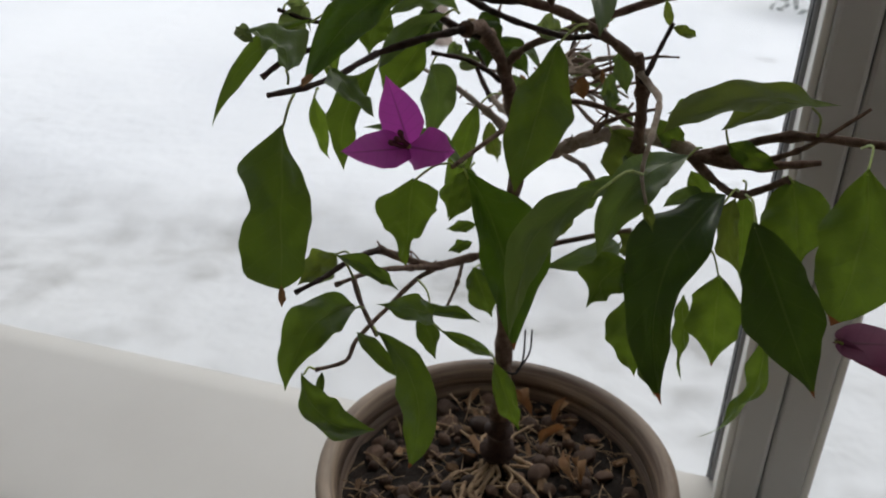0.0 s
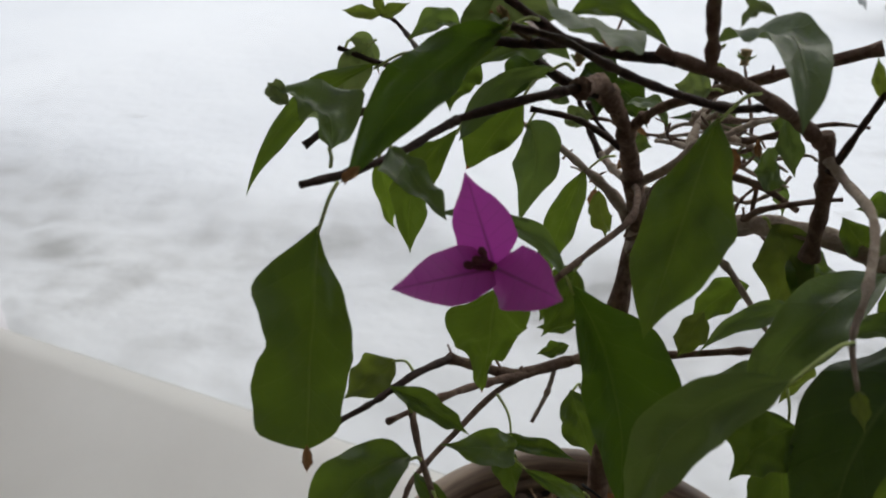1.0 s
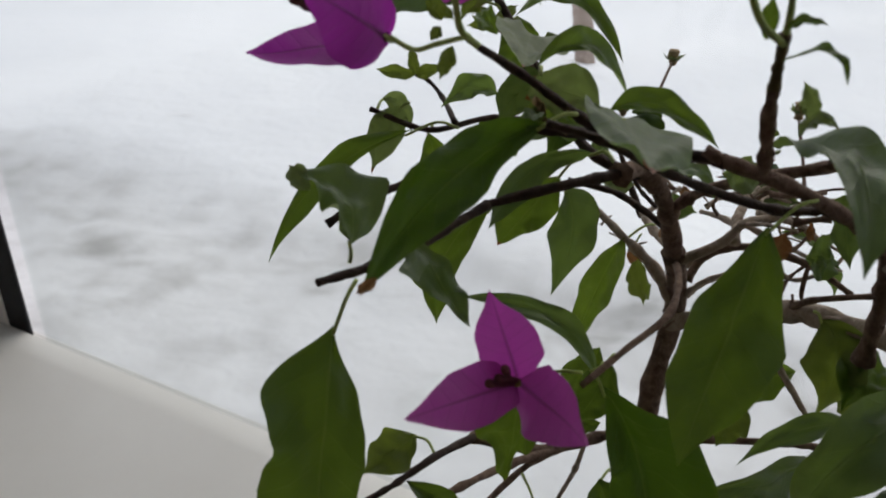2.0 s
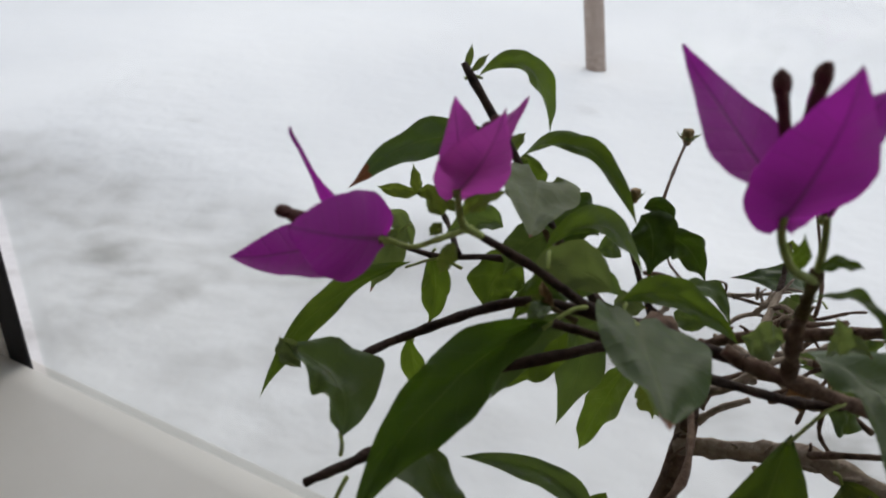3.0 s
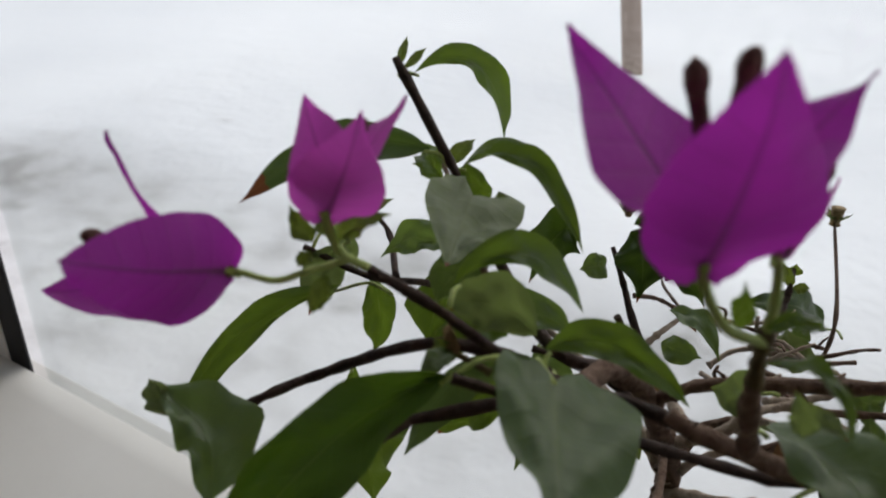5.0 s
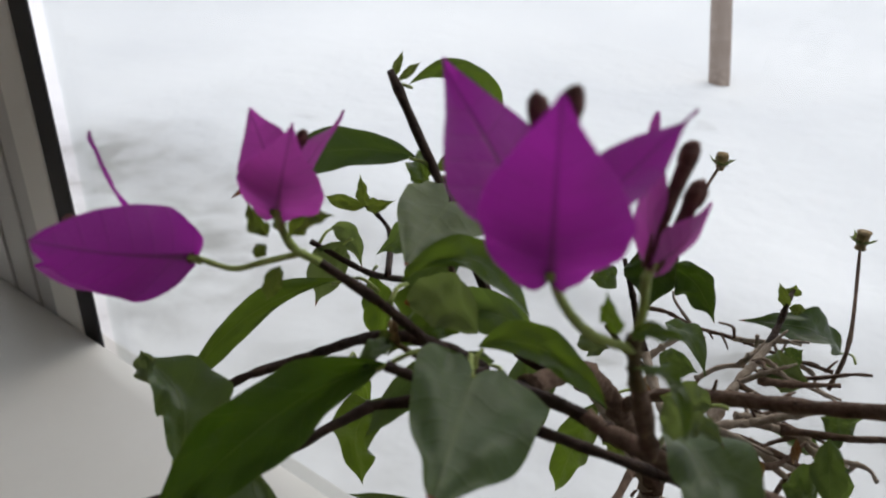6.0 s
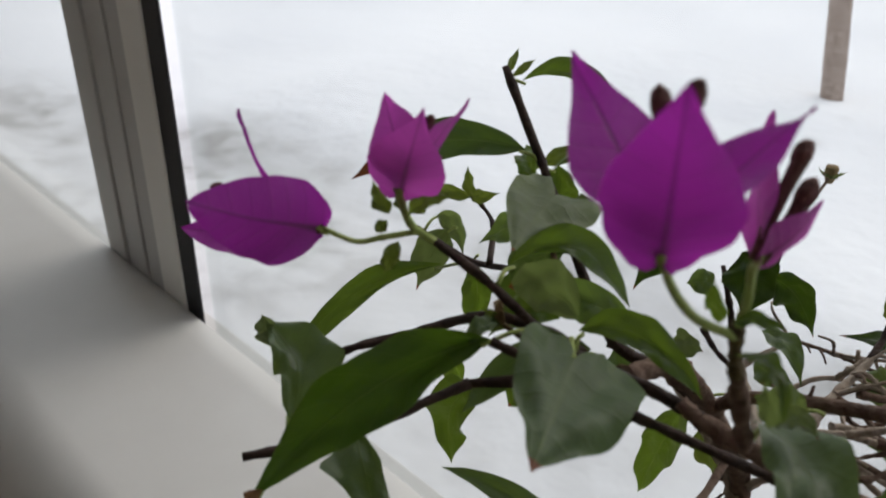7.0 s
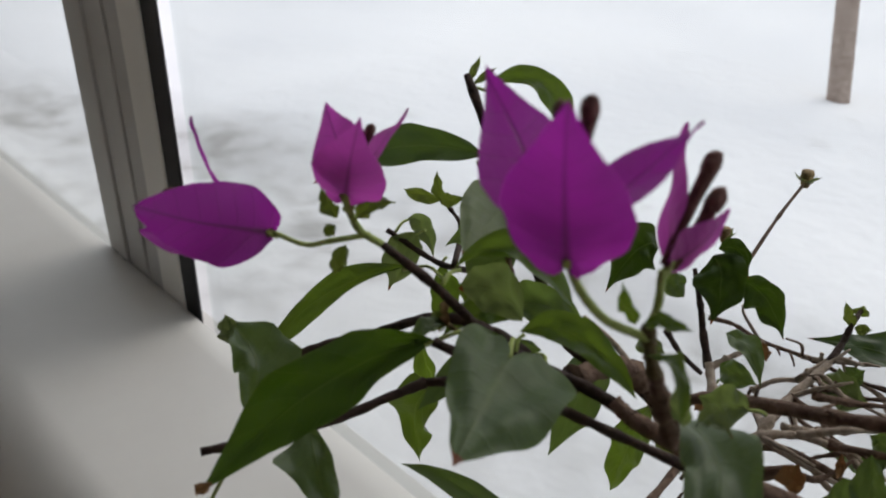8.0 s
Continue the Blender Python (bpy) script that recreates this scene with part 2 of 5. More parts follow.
def snow_material():
    m, n, l, p = material("snow")
    obj = coords(n)
    big = noise_tex(n, l, 0.55, 4, 0.55, obj)
    mid = noise_tex(n, l, 2.6, 5, 0.55, obj)
    small = noise_tex(n, l, 7.5, 3, 0.5, obj)
    fine = noise_tex(n, l, 60, 4, 0.7, obj)
    # a trodden, greyer strip crosses the yard; towards the house it fades out slowly
    sep = n.new("ShaderNodeSeparateXYZ")
    l.new(obj, sep.inputs[0])
    off = calc(n, l, "SUBTRACT", sep.outputs[1], calc(n, l, "MULTIPLY_ADD", sep.outputs[0], -0.15, 1.95))
    off = calc(n, l, "ADD", off, calc(n, l, "MULTIPLY", calc(n, l, "SUBTRACT", big, 0.5), 1.4))
    beyond = calc(n, l, "MULTIPLY", calc(n, l, "MAXIMUM", off, 0.0), 2.0)
    before = calc(n, l, "MULTIPLY", calc(n, l, "MINIMUM", off, 0.0), -0.55)
    strip = calc(n, l, "SUBTRACT", 1.05, calc(n, l, "ADD", beyond, before))
    strip = calc(n, l, "MINIMUM", calc(n, l, "MAXIMUM", strip, 0.0), 1.0)

    def patches(tex, level, gain):
        v = calc(n, l, "MULTIPLY", calc(n, l, "SUBTRACT", tex, level), gain)
        return calc(n, l, "MINIMUM", calc(n, l, "MAXIMUM", v, 0.0), 1.0)

    dark_patches = calc(n, l, "MULTIPLY", calc(n, l, "ADD", 0.25, calc(n, l, "MULTIPLY", patches(mid, 0.46, 6.0), 0.75)), patches(small, 0.42, 4.5))
    greying = calc(n, l, "MULTIPLY", strip, calc(n, l, "ADD", 0.33, calc(n, l, "MULTIPLY", dark_patches, 0.55)))
    band = calc(n, l, "MAXIMUM", calc(n, l, "SUBTRACT", 1.0, calc(n, l, "MULTIPLY", calc(n, l, "ABSOLUTE", off), 2.2)), 0.0)
    greying = calc(n, l, "ADD", greying, calc(n, l, "MULTIPLY", band, calc(n, l, "MULTIPLY", patches(mid, 0.40, 4.0), 0.30)))
    stray = calc(n, l, "MULTIPLY", patches(small, 0.60, 8.0), patches(mid, 0.50, 5.0))
    greying = calc(n, l, "MAXIMUM", greying, calc(n, l, "MULTIPLY", stray, 0.4))
    c = ramp(n, l, big, (0.35, (0.80, 0.81, 0.84)), (0.62, (0.90, 0.905, 0.925)))
    c = mixed(n, l, calc(n, l, "MINIMUM", greying, 1.0), c, (0.42, 0.415, 0.41))
    l.new(c, p.inputs["Base Color"])
    p.inputs["Roughness"].default_value = 0.85
    p.inputs["Specular IOR Level"].default_value = 0.2
    h = calc(n, l, "ADD", calc(n, l, "MULTIPLY", small, 1.0), calc(n, l, "MULTIPLY", fine, 0.02))
    bumped(n, l, p, h, 0.30, 0.04)
    return m


SNOW = snow_material()
POST_BARK = rough_material("weathered_post_wood", (0.24, 0.18, 0.15), (0.46, 0.38, 0.33), 30, 0.9, 0.8, 0.004)
SHRUB = rough_material("frosted_shrub_twigs", (0.20, 0.215, 0.21), (0.46, 0.48, 0.47), 20, 0.9, 0.3, 0.002)
FACADE = rough_material("render_facade", (0.40, 0.38, 0.35), (0.48, 0.46, 0.42), 8, 0.95, 0.3, 0.002)


# ---- mesh helpers ----
V = Vector


def place_of(ob):
    p = V((0, 0, 0))
    while ob is not None:
        p = p + ob.location
        ob = ob.parent
    return p


def part(name, bm, mat, parent, label="", origin=None, smooth=True):
    """Links a bmesh, built in world places, as one mesh object under a thing or a part."""
    o = V(origin) if origin is not None else (place_of(parent) if parent else V((0, 0, 0)))
    bmesh.ops.translate(bm, verts=bm.verts, vec=-o)
    me = bpy.data.meshes.new(name)
    bm.to_mesh(me)
    bm.free()
    for poly in me.polygons:
        poly.use_smooth = smooth
    me.materials.append(mat)
    ob = new(name, me)
    if parent is not None:
        ob.parent = parent
        ob.location = o - place_of(parent)
    else:
        ob.location = o
    if label:
        tagged(ob, label=label)
    return ob


def thing(name, at, label, category, group="", kind=""):
    e = new(name)
    e.empty_display_size = 0.02
    e.location = at
    return tagged(e, label, category, group, kind)


def add_box(bm, x0, x1, y0, y1, z0, z1, m=None, bevel=0.0, seg=2):
    r = bmesh.ops.create_cube(bm, size=1.0)
    bmesh.ops.scale(bm, verts=r["verts"], vec=(x1 - x0, y1 - y0, z1 - z0))
    bmesh.ops.translate(bm, verts=r["verts"], vec=((x0 + x1) / 2, (y0 + y1) / 2, (z0 + z1) / 2))
    vs = r["verts"]
    if bevel:
        es = list({e for q in vs for e in q.link_edges})
        bmesh.ops.bevel(bm, geom=es, offset=bevel, segments=seg, affect="EDGES", profile=0.5)
        vs = bm.verts
    if m is not None:
        bmesh.ops.transform(bm, matrix=m, verts=list(vs))
    return bm


def box(*a, m=None, bevel=0.0, seg=2):
    return add_box(bmesh.new(), *a, m=m, bevel=bevel, seg=seg)


def spline(pts, steps=6):
    """A smooth line through a few places."""
    pts = [V(p) for p in pts]
    if len(pts) == 2:
        return [pts[0].lerp(pts[1], i / steps) for i in range(steps + 1)]
    q = [2 * pts[0] - pts[1], *pts, 2 * pts[-1] - pts[-2]]
    res = []
    for i in range(1, len(q) - 2):
        a, b, c, d = q[i - 1:i + 3]
        for k in range(steps):
            t = k / steps
            res.append(0.5 * (2 * b + (c - a) * t + (2 * a - 5 * b + 4 * c - d) * t * t + (3 * b - a - 3 * c + d) * t ** 3))
    res.append(pts[-1])
    return res


def tube(pts, r0, r1, sides=7, steps=6, knots=0.0, rng=None, swell=0.0):
    """A tapered, slightly knotty limb along a few places."""
    bm = bmesh.new()
    line = spline(pts, steps)
    n = len(line)
    up = V((0.31, 0.2, 0.93))
    rings = []
    for i, p in enumerate(line):
        d = (line[min(i + 1, n - 1)] - line[max(i - 1, 0)]).normalized()
        a = d.cross(up)
        a = a.normalized() if a.length > 1e-4 else d.orthogonal().normalized()
        b = d.cross(a)
        t = i / (n - 1)
        r = r0 + (r1 - r0) * t
        if rng and knots:
            r *= 1 + knots * rng.uniform(-0.5, 1.0) * (1.6 if i % steps == 0 else 0.6)
        r *= 1 + swell * max(0, t - 0.7) * 3
        ring = []
        for k in range(sides):
            w = 2 * math.pi * k / sides
            rr = r * (1 + (rng.uniform(-0.12, 0.12) * knots * 2 if rng else 0))
            ring.append(bm.verts.new(p + a * (rr * math.cos(w)) + b * (rr * math.sin(w))))
        rings.append(ring)
    for q, s in zip(rings, rings[1:]):
        for k in range(sides):
            bm.faces.new((q[k], q[(k + 1) % sides], s[(k + 1) % sides], s[k]))
    bm.faces.new(rings[0][::-1])
    bm.faces.new(rings[-1])
    return bm


def smooth_curve(xs, ys, at):
    """Values of a monotone cubic through the given points."""
    xs, ys = np.array(xs, float), np.array(ys, float)
    h, d = np.diff(xs), np.diff(ys) / np.diff(xs)
    m = np.concatenate(([d[0]], [0.0 if p * q <= 0 else 2 * p * q / (p + q) for p, q in zip(d[:-1], d[1:])], [d[-1]]))
    k = np.clip(np.searchsorted(xs, at, side="right") - 1, 0, len(h) - 1)
    t = (at - xs[k]) / h[k]
    return (1 + 2 * t) * (1 - t) ** 2 * ys[k] + t * (1 - t) ** 2 * h[k] * m[k] + t * t * (3 - 2 * t) * ys[k + 1] + t * t * (t - 1) * h[k] * m[k + 1]


def blade(base, tip, width, normal, arch=0.0, bow=0.0, fold=0.12, wave=0.065, waves=2.5, wide=0.42, hook=0.0, seed=0, nu=22, nv=4, mid=None, edges=None, foot=(0.0, 0.0), twist=None, calm=1.0, end=0.35):
    """A leaf or bract from its stalk to its tip, bent through mid; arch lifts its middle along the normal, bow bends it sideways, fold
    raises its halves, wave ruffles its rim, hook bends the end over. edges:
    half-widths at a tenth, three, five, seven and nine tenths of the length, on the right and on the left of the midrib; foot: those at
    the stalk. twist: degrees by which the tip turns about the midrib. calm: how uneven it is; end: how blunt the tip is."""
    rng = random.Random(seed)
    base, tip = V(base), V(tip)
    a = tip - base
    L = a.length
    a.normalize()
    n = V(normal)
    n = (n - a * n.dot(a)).normalized()
    s = a.cross(n).normalized()
    ctrl = (base + tip) / 2 + 2 * (arch * n + bow * s) * L if mid is None else 2 * V(mid) - (base + tip) / 2
    ph = [rng.uniform(0, 6.3) for _ in range(6)]
    turn = radians(calm * rng.uniform(-16, 16) if twist is None else twist)
    # a rounded body that runs out into a drawn-out tip
    body = [(0, 0.0), (0.06, 0.22), (0.18, 0.62), (0.36, 0.93), (0.5, 1.0), (0.63, 0.92), (0.75, 0.68), (0.84, 0.36), (0.90, 0.165), (0.95, 0.08), (1, 0.0)]
    move = lambda u: u * 2 * wide if u < 0.5 else wide + (u - 0.5) * 2 * (1 - wide)
    fine = np.linspace(0, 1, 61)
    plain = smooth_curve([move(u) for u, _ in body], [w for _, w in body], fine)
    rims = [smooth_curve((0, 0.1, 0.3, 0.5, 0.7, 0.9, 0.955, 1), (foot[k], *e, end * e[4], 0.0), fine) for k, e in enumerate(edges)] if edges else None
    bm = bmesh.new()
    uvl = bm.loops.layers.uv.new("leaf")
    grid, uvs = [], {}
    for i in range(nu + 1):
        u = i / nu
        uu = min(max(u, 0.004), 0.996)
        w = float(np.interp(uu, fine, plain))
        c = base * (1 - u) ** 2 + ctrl * 2 * u * (1 - u) + tip * u * u
        d = ((ctrl - base) * (1 - u) + (tip - ctrl) * u).normalized()
        sn = (s - d * s.dot(d)).normalized()
        sn = Matrix.Rotation(turn * (u - 0.3), 3, d) @ sn
        nn = sn.cross(d)
        row = []
        for j in range(-nv, nv + 1):
            v = j / nv
            half = width / 2 * w if rims is None else L * float(np.interp(u, fine, rims[0 if v > 0 else 1]))
            side = v * half * (1 + calm * 0.09 * math.sin((8 + ph[3]) * u + ph[0] + (2 if v > 0 else 0)) + 0.045 * math.sin((17 + ph[5]) * u + ph[3] + (1.3 if v > 0 else 0)) + 0.018 * math.sin(41 * u + ph[1] * v))
            lift = (fold + 0.05) * abs(side) * 2
            lift += min(1.8 * wave, 0.15) * width * abs(v) ** 2 * math.sin(waves * 6.28 * u + ph[1] + (ph[2] if v > 0 else 0)) * min(1, w * 1.5)
            lift += calm * 0.035 * L * math.sin(6.0 * u + ph[2]) * u + max(calm, 0.8) * 0.075 * width * (math.sin(9 * u + 5 * v + ph[4]) + 0.6 * math.sin(17 * u - 6 * v + ph[5])) * w
            lift -= hook * L * max(0, u - 0.75) ** 2 * 8
            vert = bm.verts.new(c + sn * side + nn * lift)
            uvs[vert] = (u, v)
            row.append(vert)
        grid.append(row)
    for i in range(nu):
        for j in range(2 * nv):
            f = bm.faces.new((grid[i][j], grid[i + 1][j], grid[i + 1][j + 1], grid[i][j + 1]))
            for lp in f.loops:
                lp[uvl].uv = uvs[lp.vert]
    return bm


def heart_blade(notch, tip, normal, mid, outer, lobe=0.14, fold=0.05, wave=0.03, seed=0):
    """A heart-shaped leaf: two lobes reach back past the notch where the stalk joins. outer: half-widths, in leaf lengths, at -0.1, 0, 0.1, 0.3,
    0.5, 0.7 and 0.9 of the length, on the right and on the left."""
    rng = random.Random(seed)
    notch, tip, mid = V(notch), V(tip), V(mid)
    L = (tip - notch).length
    a = (tip - notch).normalized()
    n = V(normal)
    n = (n - a * n.dot(a)).normalized()
    s = a.cross(n)
    ctrl = 2 * mid - (notch + tip) / 2
    ph = [rng.uniform(0, 6.3) for _ in range(5)]
    bm = bmesh.new()
    uvl = bm.loops.layers.uv.new("leaf")
    uvs = {}
    us = [-lobe + (1 + lobe) * (i / 30) ** 1.15 for i in range(31)]
    for k, sign in enumerate((1, -1)):
        far = smooth_curve((-lobe, -0.75 * lobe, 0, 0.1, 0.3, 0.5, 0.7, 0.9, 0.955, 1), (0.42 * outer[k][1], *outer[k], 0.35 * outer[k][6], 0.0), np.array(us))
        near = smooth_curve((-lobe, -0.75 * lobe, -0.4 * lobe, 0, 1), (0.40 * outer[k][1], 0.20 * outer[k][1], 0.09 * outer[k][1], 0, 0), np.array(us))
        rows = []
        for u, w0, w1 in zip(us, near, far):
            c = notch * (1 - u) ** 2 + ctrl * 2 * u * (1 - u) + tip * u * u
            row = []
            for j in range(7):
                v = j / 6
                w = (w0 + (w1 - w0) * v) * L
                lift = fold * w * 2 + wave * L * v * v * math.sin(7 * u + ph[k]) + 0.026 * L * math.sin(8 * u + 5 * v + ph[2 + k]) + 0.012 * L * math.sin(15 * u - 6 * v + ph[3 - k])
                q = bm.verts.new(c + sign * s * w * (1 + 0.03 * math.sin(14 * u + ph[4])) + n * lift * min(1, w / (0.1 * L)))
                uvs[q] = (max(u, 0), sign * w / (0.5 * L))
                row.append(q)
            rows.append(row)
        for r0, r1 in zip(rows, rows[1:]):
            for j in range(6):
                quad = (r0[j], r1[j], r1[j + 1], r0[j + 1])
                f = bm.faces.new(quad if sign > 0 else quad[::-1])
                for lp in f.loops:
                    lp[uvl].uv = uvs[lp.vert]
    bmesh.ops.remove_doubles(bm, verts=bm.verts, dist=1e-6)
    return bm


def bract(base, tip, width, outward, arch=0.06, curl=0.7, bend=0.0, foot=(1.0, 1.0), lobe=1.0, slim=1.0, seed=0):
    """A petal-like bract: two round lobes hang back past the stalk, the body is broad and it runs out into a drawn-out tip. arch: how far its
    middle stands out, curl: how much its sides close round the flower, bend: how far the end leans out again,
    foot: how broad it starts on either side, lobe: how far the lobes hang back, slim: how early it narrows to its tip."""
    rng = random.Random(seed)
    base, tip = V(base), V(tip)
    a = tip - base
    L = a.length
    a.normalize()
    n = V(outward)
    n = (n - a * n.dot(a)).normalized()
    s = a.cross(n).normalized()
    ctrl = (base + tip) / 2 + 2 * arch * L * n
    ph = [rng.uniform(0, 6.3) for _ in range(5)]
    bm = bmesh.new()
    uvl = bm.loops.layers.uv.new("leaf")
    uvs = {}
    us = np.array([-0.08 + 1.08 * (i / 30) ** 1.1 for i in range(31)])
    k = width / 0.86
    far = smooth_curve((-0.08, -0.065, -0.035, 0, 0.1, 0.24, 0.37, 0.5, 0.63, 0.76, 0.9, 1), (0.11, 0.165, 0.215, 0.26, 0.355, 0.42, 0.43, 0.395, 0.305, 0.18, 0.06, 0.0), us)
    far = k * 0.43 * np.where(us > 0.37, np.maximum(far / 0.43, 0.0) ** slim, far / 0.43)
    near = k * smooth_curve((-0.08, -0.06, -0.03, 0, 1), (0.085, 0.035, 0.010, 0, 0), us)
    grow = np.clip((us + 0.02) / 0.30, 0, 1)
    for sign in (1, -1):
        rows = []
        start = foot[0 if sign > 0 else 1]
        size = start + (1 - start) * grow
        for u, w0, w1 in zip(us, near * size, far * size):
            c = base * (1 - u) ** 2 + ctrl * 2 * u * (1 - u) + tip * u * u if u > 0 else base + a * (u * L * lobe) - n * (0.5 * u * L * lobe)
            hold = min(1.0, max(0.0, float(u)) / 0.35)
            row = []
            for j in range(8):
                v = j / 7
                w = w0 + (w1 - w0) * v
                wob = 1 + 0.04 * math.sin(9 * u + ph[0] + sign) + 0.015 * math.sin(27 * u + ph[1])
                lift = -curl * hold * w * w / L + 0.10 * (1 - hold) * w + bend * L * max(0.0, u - 0.55) ** 2 * 4
                lift += 0.012 * L * math.sin(7 * u + 3 * sign * v + ph[2]) + 0.018 * L * v * v * math.sin(11 * u + ph[3] + sign)
                q = bm.verts.new(c + sign * s * w * wob + n * (lift if w > 1e-7 else lift - 0.018 * L * v * v * math.sin(11 * u + ph[3] + sign)))
                uvs[q] = (max(float(u), 0.0), sign * w / (0.43 * k))
                row.append(q)
            rows.append(row)
        for r0, r1 in zip(rows, rows[1:]):
            for j in range(7):
                quad = (r0[j], r1[j], r1[j + 1], r0[j + 1])
                f = bm.faces.new(quad if sign > 0 else quad[::-1])
                for lp in f.loops:
                    lp[uvl].uv = uvs[lp.vert]
    bmesh.ops.remove_doubles(bm, verts=bm.verts, dist=2e-5)
    return bm


def sheet_grid(xs, ys, height):
    bm = bmesh.new()
    rows = [[bm.verts.new((x, y, height(x, y))) for x in xs] for y in ys]
    for a, b in zip(rows, rows[1:]):
        for i in range(len(xs) - 1):
            bm.faces.new((a[i], a[i + 1], b[i + 1], b[i]))
    return bm


# ---- outdoors ----
def trodden(x, y):
    """How far inside the trodden strip across the yard a place lies, 0 to 1."""
    off = y - (1.95 - 0.15 * x) + 0.25 * noise.noise((0.8 * x, 0.8 * y, 3.1))
    return max(0.0, 1 - abs(off) / 0.55)


def snow_height(x, y):
    far = min(1.0, max(0.0, (math.hypot(x, y) - 6) / 20))
    h = 0.05 * noise.noise((0.7 * x, 0.7 * y, 0.4)) + 0.10 * far * noise.noise((0.15 * x, 0.15 * y, 1.0))
    h += 0.018 * noise.noise((3.1 * x, 2.3 * y, 2.0))
    t = trodden(x, y)
    h += t * (-0.05 + 0.035 * noise.noise((5.5 * x, 5.5 * y, 7.0)) + 0.018 * noise.noise((13 * x, 13 * y, 5.0)))
    return 0.2 + h


def spread(lo, hi, n, near):
    return [near * math.sinh(lo + (hi - lo) * i / (n - 1)) for i in range(n)]


ground = part("ground", sheet_grid(spread(-6.6, 6.6, 300, 0.5), spread(-6.6, 6.6, 300, 0.5), snow_height), SNOW, None)
tagged(ground, "snow-covered yard with a greyish trodden strip", "snow ground", kind="structure")

# the yard's single post
post = part("wooden_post", tube([(-0.04, 4.56, 0.05), (-0.15, 4.57, 0.8), (-0.37, 4.59, 2.2)], 0.056, 0.050, 12, 6, 0.04, random.Random(2)), POST_BARK, None)
tagged(post, "weathered greyish-brown wooden post standing in snow", "post")


def shrub(at, size, seed):
    rng = random.Random(seed)
    e = thing("snowy_shrub", at, "bare grey-green shrub with frosted twigs standing in snow", "shrub")
    for i in range(34):
        a, lean = rng.uniform(0, 6.28), rng.uniform(0.1, 0.9)
        tip = V(at) + V((math.cos(a) * lean * size, math.sin(a) * lean * size, size * rng.uniform(0.5, 1.1)))
        mid = V(at).lerp(tip, 0.55) + V((rng.uniform(-1, 1), rng.uniform(-1, 1), 0.6)) * size * 0.12
        bm = tube([at, mid, tip], 0.010, 0.003, 5, 4)
        part("twig", bm, SHRUB, e, origin=at)
    bm = bmesh.new()
    for i in range(900):
        a, rr = rng.uniform(0, 6.28), size * 0.85 * math.sqrt(rng.random())
        p = V(at) + V((math.cos(a) * rr, math.sin(a) * rr, size * rng.uniform(0.12, 0.95)))
        d = V((rng.uniform(-1, 1), rng.uniform(-1, 1), rng.uniform(-0.3, 1))).normalized() * rng.uniform(0.03, 0.08)
        s = d.orthogonal().normalized() * 0.012
        bm.faces.new([bm.verts.new(p - s), bm.verts.new(p + d * 0.5 - s * 1.6), bm.verts.new(p + d), bm.verts.new(p + d * 0.5 + s * 1.6)])
    tagged(part("foliage", bm, SHRUB, e, origin=at), kind="stuff")
    return e


shrub((2.45, 5.5, 0.18), 0.62, 5)

# ---- the room ----
TURN_WIN = -16.35
WIN = Matrix.Translation((-0.588, 0.803, 0)) @ Matrix.Rotation(radians(TURN_WIN), 4, "Z")
SILL_Z = 0.785
FLOOR_Z = 0.30


def structure(name, bm, mat, label, category):
    return tagged(part(name, bm, mat, None, smooth=False), label, category, kind="structure")


structure("floor", box(-2.2, 2.9, -3.6, 0.04, FLOOR_Z - 0.04, FLOOR_Z, m=WIN), FLOOR, "plain brown room floor", "floor")
structure("ceiling", box(-2.3, 3.0, -3.7, 0.06, 2.65, 2.75, m=WIN), CEILING, "plain white ceiling", "ceiling")
structure("wall_south", box(-2.3, 3.0, -3.72, -3.6, FLOOR_Z, 2.65, m=WIN), WALL, "plain painted wall", "wall")
structure("wall_west", box(-2.32, -2.2, -3.6, 0.06, FLOOR_Z, 2.65, m=WIN), WALL, "plain painted wall", "wall")
structure("wall_east", box(2.9, 3.02, -3.6, 0.06, FLOOR_Z, 2.65, m=WIN), WALL, "plain painted wall", "wall")
structure("wall_north", box(-2.2, 2.9, -0.05, 0.05, 0.0, 0.66, m=WIN), FACADE, "low wall below the window", "wall")
structure("wall_north_top", box(-2.2, 2.9, -0.05, 0.05, 2.36, 2.65, m=WIN), WALL, "wall above the window", "wall")


def sill_board(s0, s1, flat, nose, drop, thick):
    """A deep board whose room edge rolls over in a wide soft nose."""
    prof = [(-0.004, SILL_Z - thick), (-0.004, SILL_Z - 0.0015), (-0.0055, SILL_Z)]
    prof += [(-flat * k / 6, SILL_Z) for k in range(1, 6)]
    prof += [(-flat - nose * math.sin(a * math.pi / 40), SILL_Z - drop * (1 - math.cos(a * math.pi / 40))) for a in range(21)]
    prof += [(-flat - nose, SILL_Z - drop - 0.06), (-flat, SILL_Z - drop - 0.06), (-flat, SILL_Z - thick)]
    bm = bmesh.new()
    ends = [[bm.verts.new((x, y, z)) for y, z in prof] for x in (s0, s1)]
    k = len(prof)
    for q in range(k):
        bm.faces.new((ends[0][q], ends[0][(q + 1) % k], ends[1][(q + 1) % k], ends[1][q]))
    bm.faces.new(ends[0][::-1])
    bm.faces.new(ends[1])
    bmesh.ops.transform(bm, matrix=WIN, verts=bm.verts)
    return bm


sill = tagged(part("window_sill", sill_board(-2.2, 2.9, 0.205, 0.075, 0.10, 0.045), SILL, None), "wide white window sill with a rounded front edge", "window sill", kind="structure")
for poly in sill.data.polygons:
    poly.use_smooth = len(poly.vertices) == 4

